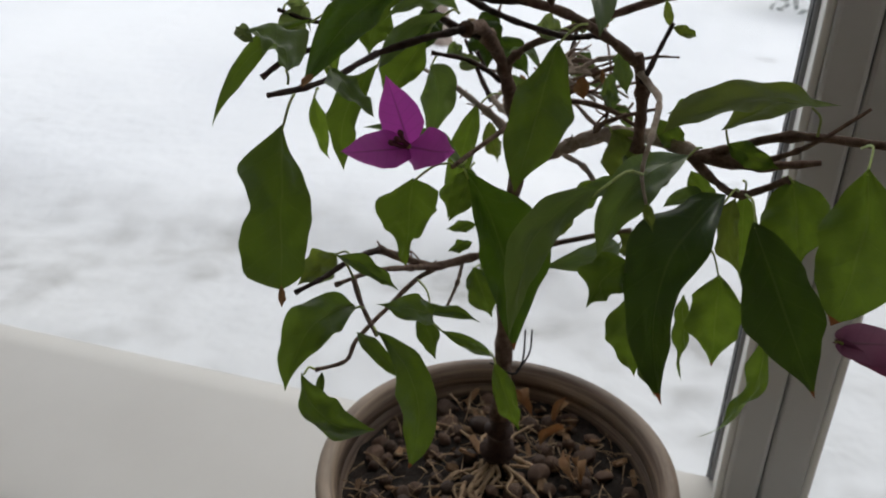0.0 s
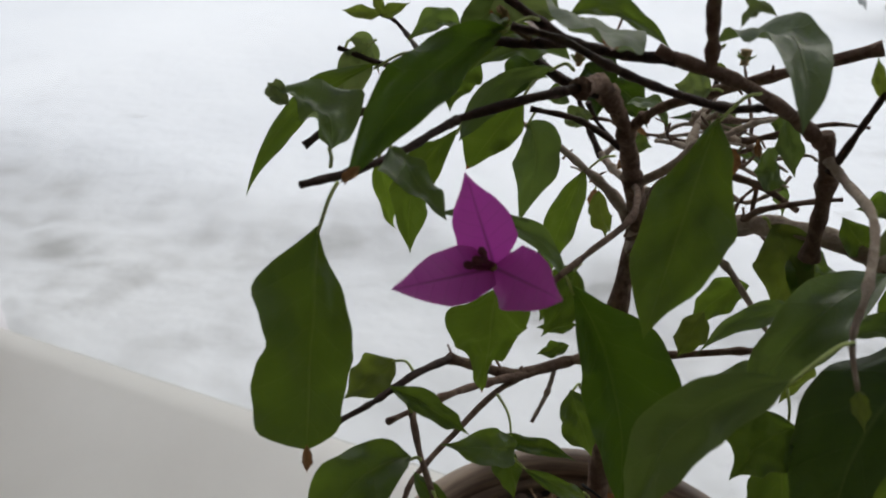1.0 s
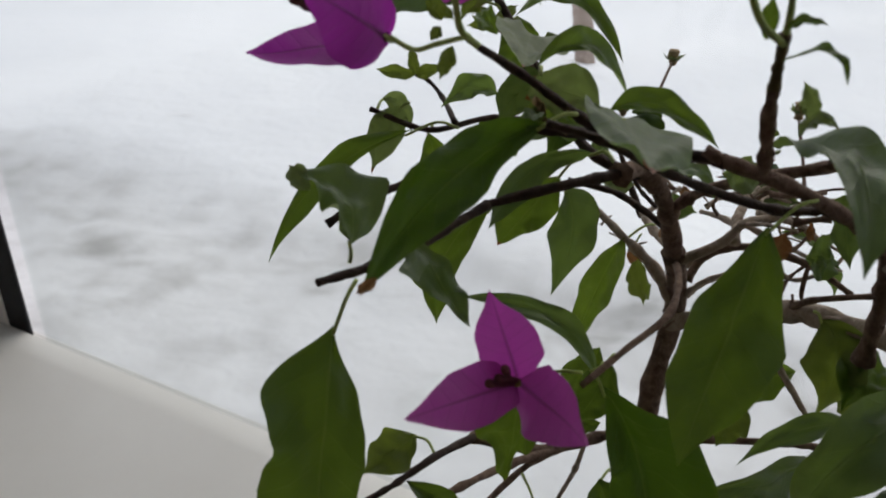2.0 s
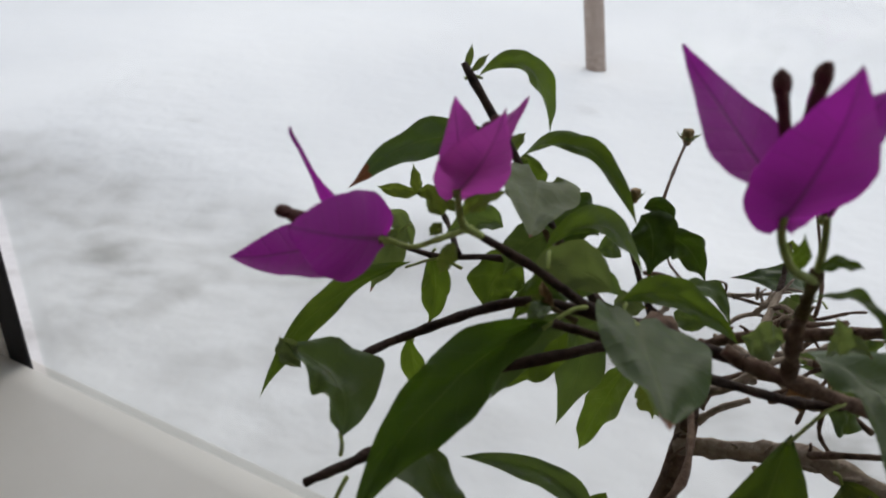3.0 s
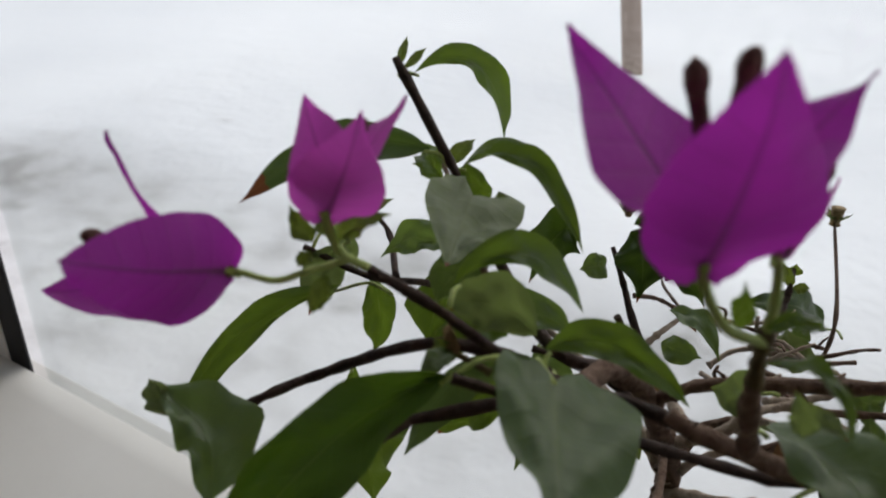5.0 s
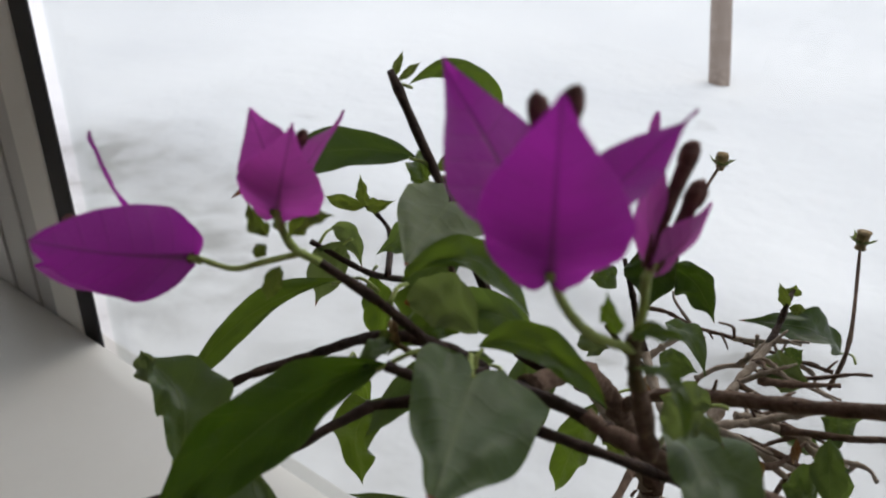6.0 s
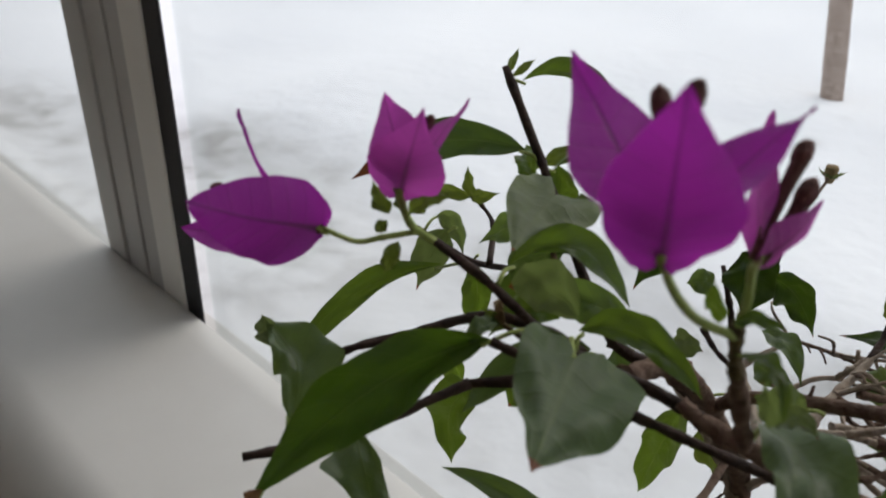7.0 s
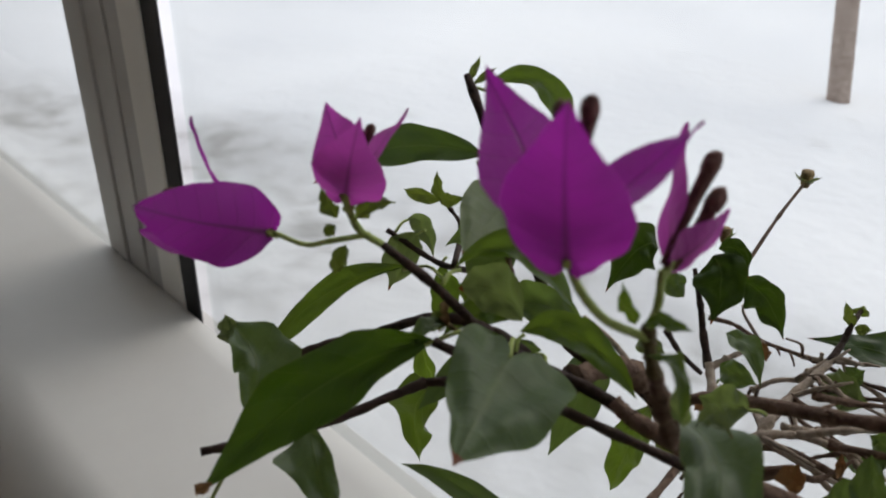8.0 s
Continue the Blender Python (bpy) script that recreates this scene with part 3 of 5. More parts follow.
window = thing("window_1", WIN @ V((0.4, 0, 0.7)), "large window with grey-white profiles and black gaskets", "window", kind="structure")


def upright(s0, s1, y0):
    """A mullion between two panes: a grooved profile with beads and gaskets on both sides."""
    o = WIN @ V(((s0 + s1) / 2, 0, 0.66))
    z0, z1 = 0.66, 2.36
    w = s1 - s0
    g = 0.0012
    cut = s0 + 0.46 * w
    part("mullion", box(s0, cut - g / 2, y0, 0.014, z0, z1, m=WIN, bevel=0.003), FRAME, window, origin=o, smooth=False)
    part("mullion", box(cut + g / 2, s1, y0 + 0.003, 0.014, z0, z1, m=WIN, bevel=0.003), FRAME, window, origin=o, smooth=False)
    part("mullion_core", box(cut - g, cut + g, y0 + 0.006, 0.012, z0, z1, m=WIN), RUBBER, window, origin=o, smooth=False)
    for sgn, edge in ((-1, s0), (1, s1)):
        lo, hi = sorted((edge, edge + sgn * 0.006))
        part("glazing_bead", box(lo, hi, y0 + 0.004, y0 + 0.028, z0, z1, m=WIN, bevel=0.0015), BEAD, window, origin=o, smooth=False)
        lo, hi = sorted((edge, edge + sgn * 0.010))
        part("gasket", box(lo, hi, y0 + 0.030, 0.012, z0, z1, m=WIN, bevel=0.001), RUBBER, window, origin=o, smooth=False)
        lo, hi = sorted((edge + sgn * 0.005, edge + sgn * 0.009))
        part("spacer", box(lo, hi, y0 + 0.027, y0 + 0.0305, z0, z1, m=WIN), SPACER, window, origin=o, smooth=False)


def flush_upright(s0, s1, bead, gasket):
    """A broad grooved mullion that stands flush with the sill's back edge, with one pale bead and a wide black gasket."""
    o = WIN @ V(((s0 + s1) / 2, 0, 0.66))
    z0, z1 = 0.66, 2.36
    a, b, c = s0 + 0.34 * (s1 - s0), s0 + 0.50 * (s1 - s0), s0 + 0.72 * (s1 - s0)
    for lo, hi, y in ((s0, a, -0.003), (a + 0.002, b, 0.001), (b + 0.002, c, -0.0015), (c + 0.002, s1, 0.0015)):
        part("mullion", box(lo, hi, y, 0.014, z0, z1, m=WIN, bevel=0.0012), FRAME, window, origin=o, smooth=False)
    part("mullion_core", box(s0 + 0.004, s1 - 0.004, 0.006, 0.0135, z0, z1, m=WIN), RUBBER, window, origin=o, smooth=False)
    part("glazing_bead", box(s1 + 0.001, bead, -0.0025, 0.012, z0, z1, m=WIN, bevel=0.0015), BEAD, window, origin=o, smooth=False)
    part("gasket", box(bead + 0.0005, gasket, 0.0, 0.003, z0, z1, m=WIN, bevel=0.001), RUBBER, window, origin=o, smooth=False)
    part("gasket", box(s0 - 0.010, s0 - 0.0005, 0.004, 0.012, z0, z1, m=WIN, bevel=0.001), RUBBER, window, origin=o, smooth=False)


flush_upright(-0.250, -0.086, -0.027, 0.012)
upright(0.900, 0.958, -0.036)
upright(-1.36, -1.20, -0.034)
upright(2.05, 2.14, -0.034)
for name, z0, z1 in (("bottom_rail", 0.66, 0.735), ("top_rail", 2.29, 2.36)):
    part(name, box(-2.2, 2.9, -0.028, 0.046, z0, z1, m=WIN, bevel=0.003), FRAME, window, smooth=False)
for s0, s1 in ((-2.2, -1.36), (-1.20, -0.250), (0.010, 0.900), (0.958, 2.05), (2.14, 2.9)):
    pane = part("pane", box(s0 + 0.002, s1 - 0.002, 0.016, 0.020, 0.735, 2.29, m=WIN), GLASS, window, smooth=False)
    pane.visible_shadow = False

# ---- flower pot ----
POT_C = V((0.071, 0.432, SILL_Z))
RIM_Z, RIM_R = 0.905, 0.1215


def lathe(profile, centre, sides=72, caps=True):
    bm = bmesh.new()
    rings = []
    for r, z in profile:
        rings.append([bm.verts.new((centre[0] + r * math.cos(2 * math.pi * k / sides), centre[1] + r * math.sin(2 * math.pi * k / sides), z)) for k in range(sides)])
    for a, b in zip(rings, rings[1:]):
        for k in range(sides):
            bm.faces.new((a[k], a[(k + 1) % sides], b[(k + 1) % sides], b[k]))
    if caps:
        bm.faces.new(rings[0][::-1])
        bm.faces.new(rings[-1])
    return bm


pot = thing("flower_pot", POT_C, "round brown ceramic flower pot with brushed streaks, on the window sill", "flower pot")
h = RIM_Z - SILL_Z
shell = [(0.078, SILL_Z), (0.084, SILL_Z + 0.002), (0.098, SILL_Z + 0.3 * h), (0.111, SILL_Z + 0.65 * h), (0.1165, SILL_Z + 0.84 * h),
         (0.1195, RIM_Z - 0.012), (RIM_R, RIM_Z - 0.006), (RIM_R - 0.001, RIM_Z - 0.0015), (RIM_R - 0.004, RIM_Z), (RIM_R - 0.0085, RIM_Z - 0.0005),
         (RIM_R - 0.0115, RIM_Z - 0.003), (RIM_R - 0.0135, RIM_Z - 0.010), (RIM_R - 0.017, RIM_Z - 0.026), (RIM_R - 0.024, RIM_Z - 0.05), (0.0, RIM_Z - 0.07)]
bowl = shell[:6] + [(0.1075, RIM_Z - 0.0135), (RIM_R - 0.0172, RIM_Z - 0.026)] + shell[-2:]
part("bowl", lathe(bowl, POT_C), POT, pot)
part("rim", lathe([(0.1192, RIM_Z - 0.0138)] + shell[5:12] + [(0.1062, RIM_Z - 0.0150), (0.1192, RIM_Z - 0.0138)], POT_C, caps=False), POT, pot)


def soil_height(x, y):
    r = math.hypot(x - POT_C.x, y - POT_C.y)
    return RIM_Z - 0.026 + 0.010 * max(0, 1 - r / 0.07) + 0.004 * noise.noise((60 * x, 60 * y, 1.0)) + 0.0022 * noise.noise((170 * x, 170 * y, 4.0))


def soil_disc():
    bm = bmesh.new()
    n, m = 40, 96
    mid = bm.verts.new((POT_C.x, POT_C.y, soil_height(POT_C.x, POT_C.y)))
    last = None
    for i in range(1, n + 1):
        r = 0.1055 * i / n
        ring = []
        for k in range(m):
            x, y = POT_C.x + r * math.cos(2 * math.pi * k / m), POT_C.y + r * math.sin(2 * math.pi * k / m)
            ring.append(bm.verts.new((x, y, soil_height(x, y))))
        for k in range(m):
            if last:
                bm.faces.new((last[k], ring[k], ring[(k + 1) % m], last[(k + 1) % m]))
            else:
                bm.faces.new((mid, ring[k], ring[(k + 1) % m]))
        last = ring
    return bm


soil = part("potting_soil", soil_disc(), SOIL, None, origin=(POT_C.x, POT_C.y, RIM_Z - 0.03))
tagged(soil, "dark peaty potting soil with clay pebbles and roots in a pot", "soil", kind="stuff")


def pebble_mesh(seed):
    rng = random.Random(seed)
    bm = bmesh.new()
    bmesh.ops.create_icosphere(bm, subdivisions=2, radius=1.0)
    sx, sy, sz = rng.uniform(0.85, 1.25), rng.uniform(0.75, 1.0), rng.uniform(0.65, 0.9)
    for q in bm.verts:
        k = 1 + 0.22 * noise.noise(q.co * 1.3 + V((seed, 0, 0))) + 0.10 * noise.noise(q.co * 3.1 + V((0, seed, 0)))
        q.co = V((q.co.x * sx * k, q.co.y * sy * k, q.co.z * sz * k))
    me = bpy.data.meshes.new("clay_pebble")
    bm.to_mesh(me)
    bm.free()
    for poly in me.polygons:
        poly.use_smooth = True
    me.materials.append(CLAY)
    return me


PEBBLES = [pebble_mesh(s) for s in range(6)]
rng = random.Random(11)
spots = []
while len(spots) < 185:
    a, r = rng.uniform(0, 6.283), 0.101 * math.sqrt(rng.random())
    x, y = POT_C.x + r * math.cos(a), POT_C.y + r * math.sin(a)
    size = rng.choice((0.0028, 0.0036, 0.0046, 0.0058, 0.0070, 0.0080))
    if all(math.hypot(x - q[0], y - q[1]) > 0.62 * (size + q[2]) for q in spots) and math.hypot(x - 0.072, y - 0.452) > 0.018 and r + size < 0.104:
        spots.append((x, y, size))
for x, y, size in spots:
    pb = new("clay_pebble", PEBBLES[rng.randrange(6)])
    pb.parent = soil
    pb.location = V((x, y, soil_height(x, y) + size * rng.uniform(-0.1, 0.6))) - soil.location
    pb.rotation_euler = (rng.uniform(-0.5, 0.5), rng.uniform(-0.5, 0.5), rng.uniform(0, 6.28))
    pb.scale = (size, size, size)

# ---- the bougainvillea ----
BASE = V((0.072, 0.452, RIM_Z - 0.024))
plant = thing("bougainvillea", BASE, "leafy potted bougainvillea with magenta flowers, twisted brown branches", "potted plant")
EYE_SIDE = V((0.05, 0.17, 1.30))
count = [0]


def limb(r0, r1, mat, *pts, name="branch", knots=0.32, sides=8, label=""):
    count[0] += 1
    return part(name, tube(pts, 0.74 * r0, 0.74 * r1, sides, 6, knots, random.Random(count[0])), mat, plant, label, origin=pts[0])


def leaf(base, tip, width, turn=0.0, mat=None, stalk=None, facing=None, name="leaf", **shape):
    """A leaf; turn: degrees by which its face turns about its length away from the room side."""
    count[0] += 1
    base, tip = V(base), V(tip)
    a = (tip - base).normalized()
    f = (V(facing) if facing else EYE_SIDE - (base + tip) / 2)
    f = (f - a * f.dot(a)).normalized()
    f = Matrix.Rotation(radians(turn), 3, a) @ f
    shape.setdefault("seed", count[0])
    ob = part(name, blade(base, tip, width, f, **shape), mat or LEAF, plant, origin=base)
    if stalk:
        part("stalk", tube([stalk, V(stalk).lerp(base, 0.5) + V((0.04, -0.02, 0.12)) * (base - V(stalk)).length, base + (tip - base) * 0.04], 0.0006, 0.0005, 6, 4), GREEN_STEM, ob, origin=stalk)
    return ob


def flower(base, tips, widths, heads=(), face=None, tube_r=0.0007, arches=(0.06, 0.06, 0.06), curls=(0.7, 0.7, 0.7), bends=(0, 0, 0), feet=((1, 1), (1, 1), (1, 1)), lobes=(1, 1, 1), rises=(0, 0, 0), outs=(None, None, None), slims=(1, 1, 1), mat=None):
    """Three bracts round the dark flower tubes, whose swollen heads are given; rises: how far inside the cup each bract starts,
    outs: where its back faces."""
    count[0] += 1
    base = V(base)
    tips = [V(t) for t in tips]
    axis = (sum((t - base for t in tips), V()) / len(tips)).normalized() if face is None else V(face).normalized()
    fl = part("flower", tube([base - axis * 0.002, base + axis * 0.002], 0.0008, 0.0010, 8, 3), GREEN_STEM, plant, "magenta three-bracted flower", origin=base)
    for i, (t, w) in enumerate(zip(tips, widths)):
        part("bract", bract(base + axis * rises[i], t, w, -axis if outs[i] is None else outs[i], arches[i], curls[i], bends[i], feet[i], lobes[i], slims[i], seed=count[0] * 7 + i), mat or BRACT, fl, origin=base)
    for i, head in enumerate(heads):
        head = V(head)
        d = (head - base).normalized()
        off = d.orthogonal() * 0.0006 * (1 if i % 2 else -1)
        ft = part("flower_tube", tube([base + off, base.lerp(head, 0.5) + off, head - d * 0.001], tube_r, tube_r * 1.5, 8, 5, 0.08, random.Random(i)), TUBE, fl, origin=base)
        ball = bmesh.new()
        bmesh.ops.create_icosphere(ball, subdivisions=2, radius=tube_r * 2.0)
        turn = V((0, 0, 1)).rotation_difference(d).to_matrix()
        for q in ball.verts:
            q.co = head + turn @ V((q.co.x, q.co.y, q.co.z * 1.5)) * (1 + 0.16 * noise.noise(q.co * 900 + V((i, 0, 0))))
        part("flower_head", ball, TUBE, ft, origin=head)
    return fl


# trunk and main limbs
limb(0.0140, 0.0072, BARK_DARK, BASE + V((0, 0, -0.01)), (0.073, 0.447, 0.905), (0.073, 0.444, 0.925), (0.073, 0.441, 0.945), name="trunk", sides=14, knots=0.3)
limb(0.0076, 0.0047, BARK_MID, (0.073, 0.442, 0.94), (0.073, 0.438, 0.99), (0.0727, 0.445, 1.04), (0.0730, 0.451, 1.08), (0.0775, 0.455, 1.12), (0.0705, 0.435, 1.155), name="trunk", sides=12)
limb(0.0045, 0.0037, BARK_MID, (0.0710, 0.436, 1.1525), (0.0645, 0.420, 1.178), (0.0590, 0.412, 1.191), name="trunk", sides=10)
limb(0.0046, 0.0038, BARK_MID, (0.0592, 0.4125, 1.190), (0.0555, 0.406, 1.197), (0.052, 0.399, 1.203), (0.045, 0.385, 1.205))
limb(0.0025, 0.0019, BARK_DARK, (0.047, 0.388, 1.205), (0.028, 0.377, 1.203), (0.0049, 0.3705, 1.197))
limb(0.0019, 0.0015, BARK_DARK, (0.0065, 0.371, 1.1972), (0.000, 0.3610, 1.1958), (-0.0077, 0.350, 1.1935), (-0.019, 0.334, 1.1930), (-0.0298, 0.3204, 1.1941), knots=0.3)
limb(0.0022, 0.0016, BARK_DARK, (0.040, 0.362, 1.225), (0.026, 0.370, 1.2225), (0.010, 0.370, 1.221), (-0.018, 0.382, 1.199), (-0.032, 0.372, 1.195), (-0.043, 0.365, 1.188))
# the upper pair that meets at the fork on the window side
limb(0.0014, 0.0023, BARK_DARK, (0.005, 0.353, 1.249), (0.018, 0.355, 1.241), (0.032, 0.356, 1.2315), (0.042, 0.359, 1.2255), (0.058, 0.360, 1.2225), (0.0694, 0.354, 1.2235))
limb(0.0021, 0.0031, BARK_MID, (0.064, 0.355, 1.226), (0.0694, 0.354, 1.2235), (0.089, 0.356, 1.2165), (0.110, 0.370, 1.202), (0.119, 0.372, 1.194))
limb(0.0014, 0.0018, BARK_DARK, (0.024, 0.345, 1.233), (0.038, 0.347, 1.229), (0.051, 0.352, 1.2215), (0.065, 0.358, 1.2145), (0.086, 0.364, 1.2072), (0.098, 0.366, 1.207), (0.103, 0.366, 1.2065))
limb(0.0030, 0.0036, BARK_MID, (0.119, 0.372, 1.198), (0.124, 0.376, 1.180), (0.127, 0.383, 1.150))
# thick low branch
limb(0.0054, 0.0047, BARK_OLD, (0.0760, 0.454, 1.112), (0.092, 0.440, 1.125), (0.112, 0.4240, 1.141), (0.125, 0.403, 1.151), (0.139, 0.390, 1.153), (0.154, 0.38, 1.149))
limb(0.0046, 0.0018, BARK_MID, (0.152, 0.38, 1.149), (0.177, 0.371, 1.148), (0.190, 0.364, 1.151), (0.203, 0.36, 1.154))
limb(0.0032, 0.0022, BARK_MID, (0.155, 0.38, 1.149), (0.166, 0.375, 1.154), (0.187, 0.36, 1.166), (0.223, 0.35, 1.166), (0.263, 0.34, 1.166))
limb(0.0019, 0.0010, BARK_MID, (0.180, 0.366, 1.152), (0.190, 0.358, 1.160), (0.200, 0.355, 1.168), (0.213, 0.35, 1.182))
limb(0.0028, 0.0022, BARK_MID, (0.150, 0.381, 1.149), (0.162, 0.368, 1.140), (0.171, 0.36, 1.138), (0.186, 0.35, 1.150))
limb(0.0022, 0.0007, BARK_OLD, (0.121, 0.371, 1.190), (0.124, 0.362, 1.187), (0.119, 0.325, 1.192), (0.1113, 0.3000, 1.1863), (0.1077, 0.2920, 1.1766), (0.1089, 0.2850, 1.1673), knots=0.4)
leaf((0.1088, 0.2850, 1.1677), (0.1122, 0.2830, 1.1572), 0.0040, 0, LEAF_YOUNG, mid=(0.1101, 0.2840, 1.1638))
limb(0.0019, 0.0012, BARK_DARK, (0.122, 0.37, 1.186), (0.127, 0.37, 1.199), (0.132, 0.37, 1.212))
limb(0.0026, 0.0025, BARK_MID, (0.0645, 0.420, 1.178), (0.070, 0.416, 1.186), (0.0805, 0.413, 1.1935), (0.1125, 0.400, 1.209), (0.137, 0.393, 1.2195))
limb(0.0018, 0.0014, BARK_DARK, (0.0675, 0.428, 1.167), (0.055, 0.427, 1.176), (0.045, 0.43, 1.180), (0.028, 0.43, 1.183))
limb(0.0042, 0.0010, BARK_OLD, (0.0765, 0.454, 1.121), (0.067, 0.454, 1.136), (0.054, 0.46, 1.146), (0.0356, 0.475, 1.155), (0.0169, 0.480, 1.1631))
limb(0.0019, 0.0012, BARK_MID, (0.0720, 0.437, 1.150), (0.0700, 0.405, 1.160), (0.0649, 0.3749, 1.1641), (0.0519, 0.3573, 1.1605), (0.0400, 0.3413, 1.1572), knots=0.4)
# low left tangle
limb(0.0040, 0.0027, BARK_MID, (0.0727, 0.449, 1.058), (0.070, 0.437, 1.063), (0.054, 0.428, 1.067), (0.030, 0.410, 1.070), (0.015, 0.395, 1.083), (0.003, 0.384, 1.094))
limb(0.0022, 0.0013, BARK_DARK, (0.003, 0.384, 1.094), (-0.008, 0.365, 1.099), (-0.020, 0.350, 1.097), (-0.031, 0.338, 1.096))
limb(0.0022, 0.0013, BARK_MID, (0.034, 0.413, 1.068), (0.018, 0.385, 1.083), (0.004, 0.352, 1.100), (-0.011, 0.332, 1.104))
limb(0.0017, 0.0012, BARK_MID, (-0.004, 0.339, 1.103), (0.001, 0.325, 1.098), (0.009, 0.308, 1.094))
limb(0.0019, 0.0012, BARK_MID, (0.048, 0.424, 1.0675), (0.024, 0.400, 1.070), (0.006, 0.374, 1.064), (-0.006, 0.350, 1.062), (-0.010, 0.338, 1.058), (-0.023, 0.329, 1.059))
limb(0.0016, 0.0012, BARK_OLD, (0.046, 0.422, 1.068), (0.043, 0.418, 1.055), (0.037, 0.412, 1.042))
limb(0.0026, 0.0018, BARK_MID, (0.0730, 0.450, 1.062), (0.077, 0.436, 1.068), (0.091, 0.42, 1.079), (0.119, 0.41, 1.091), (0.133, 0.40, 1.099))
# the upright shoot with the cut top, and the shoot that bears the big flower
limb(0.0026, 0.0018, BARK_DARK, (0.0570, 0.410, 1.195), (0.040, 0.400, 1.203), (0.026, 0.410, 1.212), (0.006, 0.42, 1.240), (-0.016, 0.433, 1.268))
limb(0.0023, 0.0018, BARK_MID, (0.0785, 0.351, 1.2225), (0.0755, 0.345, 1.238), (0.0742, 0.340, 1.2475), knots=0.5)
limb(0.0018, 0.0016, SHOOT, (0.0742, 0.340, 1.2470), (0.0735, 0.337, 1.253), (0.073, 0.334, 1.260), knots=0.4)
# far twigs over the window side
limb(0.0032, 0.0024, BARK_OLD, (0.0822, 0.4600, 1.1373), (0.0759, 0.4850, 1.1309), (0.0686, 0.5050, 1.1299), (0.0632, 0.5200, 1.1316))
limb(0.0026, 0.0014, BARK_DARK, (0.0633, 0.5200, 1.1301), (0.0569, 0.5300, 1.1400), (0.0523, 0.5370, 1.1496), (0.0456, 0.5450, 1.1627))
limb(0.0021, 0.0012, BARK_OLD, (0.0642, 0.5200, 1.1304), (0.0690, 0.5250, 1.1337), (0.0745, 0.5320, 1.1355), (0.0814, 0.5400, 1.1386))
limb(0.0014, 0.001, BARK_MID, (0.0573, 0.5350, 1.1457), (0.0678, 0.5400, 1.1429), (0.0794, 0.5450, 1.1356), (0.0978, 0.5450, 1.1338), (0.1169, 0.5450, 1.1305), (0.1396, 0.5450, 1.1276))
limb(0.0026, 0.0018, BARK_OLD, (0.0919, 0.4350, 1.1615), (0.0931, 0.4450, 1.1668), (0.0977, 0.4600, 1.1692), (0.1029, 0.4750, 1.1695), (0.1066, 0.4850, 1.1710))
limb(0.002, 0.0012, BARK_DARK, (0.1066, 0.4850, 1.1710), (0.1092, 0.4950, 1.1750), (0.1105, 0.5000, 1.1800), (0.1124, 0.5100, 1.1813))
limb(0.0020, 0.0010, BARK_OLD, (0.0927, 0.4430, 1.1653), (0.0879, 0.4550, 1.1629), (0.0822, 0.4650, 1.1599))
limb(0.0026, 0.0012, BARK_OLD, (0.0718, 0.437, 1.150), (0.0856, 0.4290, 1.1636), (0.0924, 0.4300, 1.1721), (0.1021, 0.4350, 1.1732), (0.1120, 0.4400, 1.1699), (0.1207, 0.4450, 1.1654))
limb(0.0016, 0.0008, BARK_OLD, (0.0977, 0.4350, 1.1746), (0.1065, 0.4400, 1.1726), (0.1174, 0.4450, 1.1657), (0.1344, 0.4500, 1.1546))
limb(0.0022, 0.0007, BARK_MID, (0.0954, 0.4200, 1.1655), (0.1034, 0.4250, 1.1663), (0.1113, 0.4300, 1.1638), (0.1191, 0.4400, 1.1670))
limb(0.0014, 0.0006, BARK_MID, (0.0943, 0.4200, 1.1672), (0.1035, 0.4250, 1.1695))
limb(0.0022, 0.0008, BARK_MID, (0.1041, 0.4600, 1.1723), (0.1145, 0.4650, 1.1704), (0.1293, 0.4700, 1.1708))
limb(0.0014, 0.0007, BARK_OLD, (0.0848, 0.4700, 1.1601), (0.0910, 0.4750, 1.1633), (0.0980, 0.4800, 1.1631), (0.1060, 0.4850, 1.1592), (0.1157, 0.4850, 1.1580))
limb(0.0014, 0.0012, BARK_MID, (0.1038, 0.4500, 1.1639), (0.1099, 0.4550, 1.1648), (0.1172, 0.4600, 1.1680))
limb(0.0016, 0.0012, BARK_DARK, (0.0518, 0.4700, 1.1740), (0.0575, 0.4750, 1.1629), (0.0654, 0.4800, 1.1536))
limb(0.0012, 0.001, BARK_OLD, (0.1048, 0.5100, 1.1531), (0.1041, 0.5100, 1.1590))
limb(0.0014, 0.0009, BARK_MID, (0.062, 0.575, 1.150), (0.065, 0.594, 1.156), (0.070, 0.615, 1.167), (0.077, 0.639, 1.179))
limb(0.0014, 0.0010, BARK_MID, (0.140, 0.545, 1.118), (0.145, 0.56, 1.136), (0.147, 0.612, 1.158))
limb(0.0012, 0.0009, BARK_MID, (0.020, 0.395, 1.225), (0.010, 0.41, 1.235), (-0.004, 0.44, 1.236))
limb(0.0026, 0.0016, BARK_MID, (0.0794, 0.4500, 1.1354), (0.0861, 0.4560, 1.1446), (0.1020, 0.4550, 1.1508), (0.1237, 0.4500, 1.1481), (0.1405, 0.4450, 1.1395))
limb(0.0022, 0.0014, BARK_OLD, (0.0798, 0.4500, 1.1285), (0.0872, 0.4520, 1.1347), (0.0982, 0.4550, 1.1389))
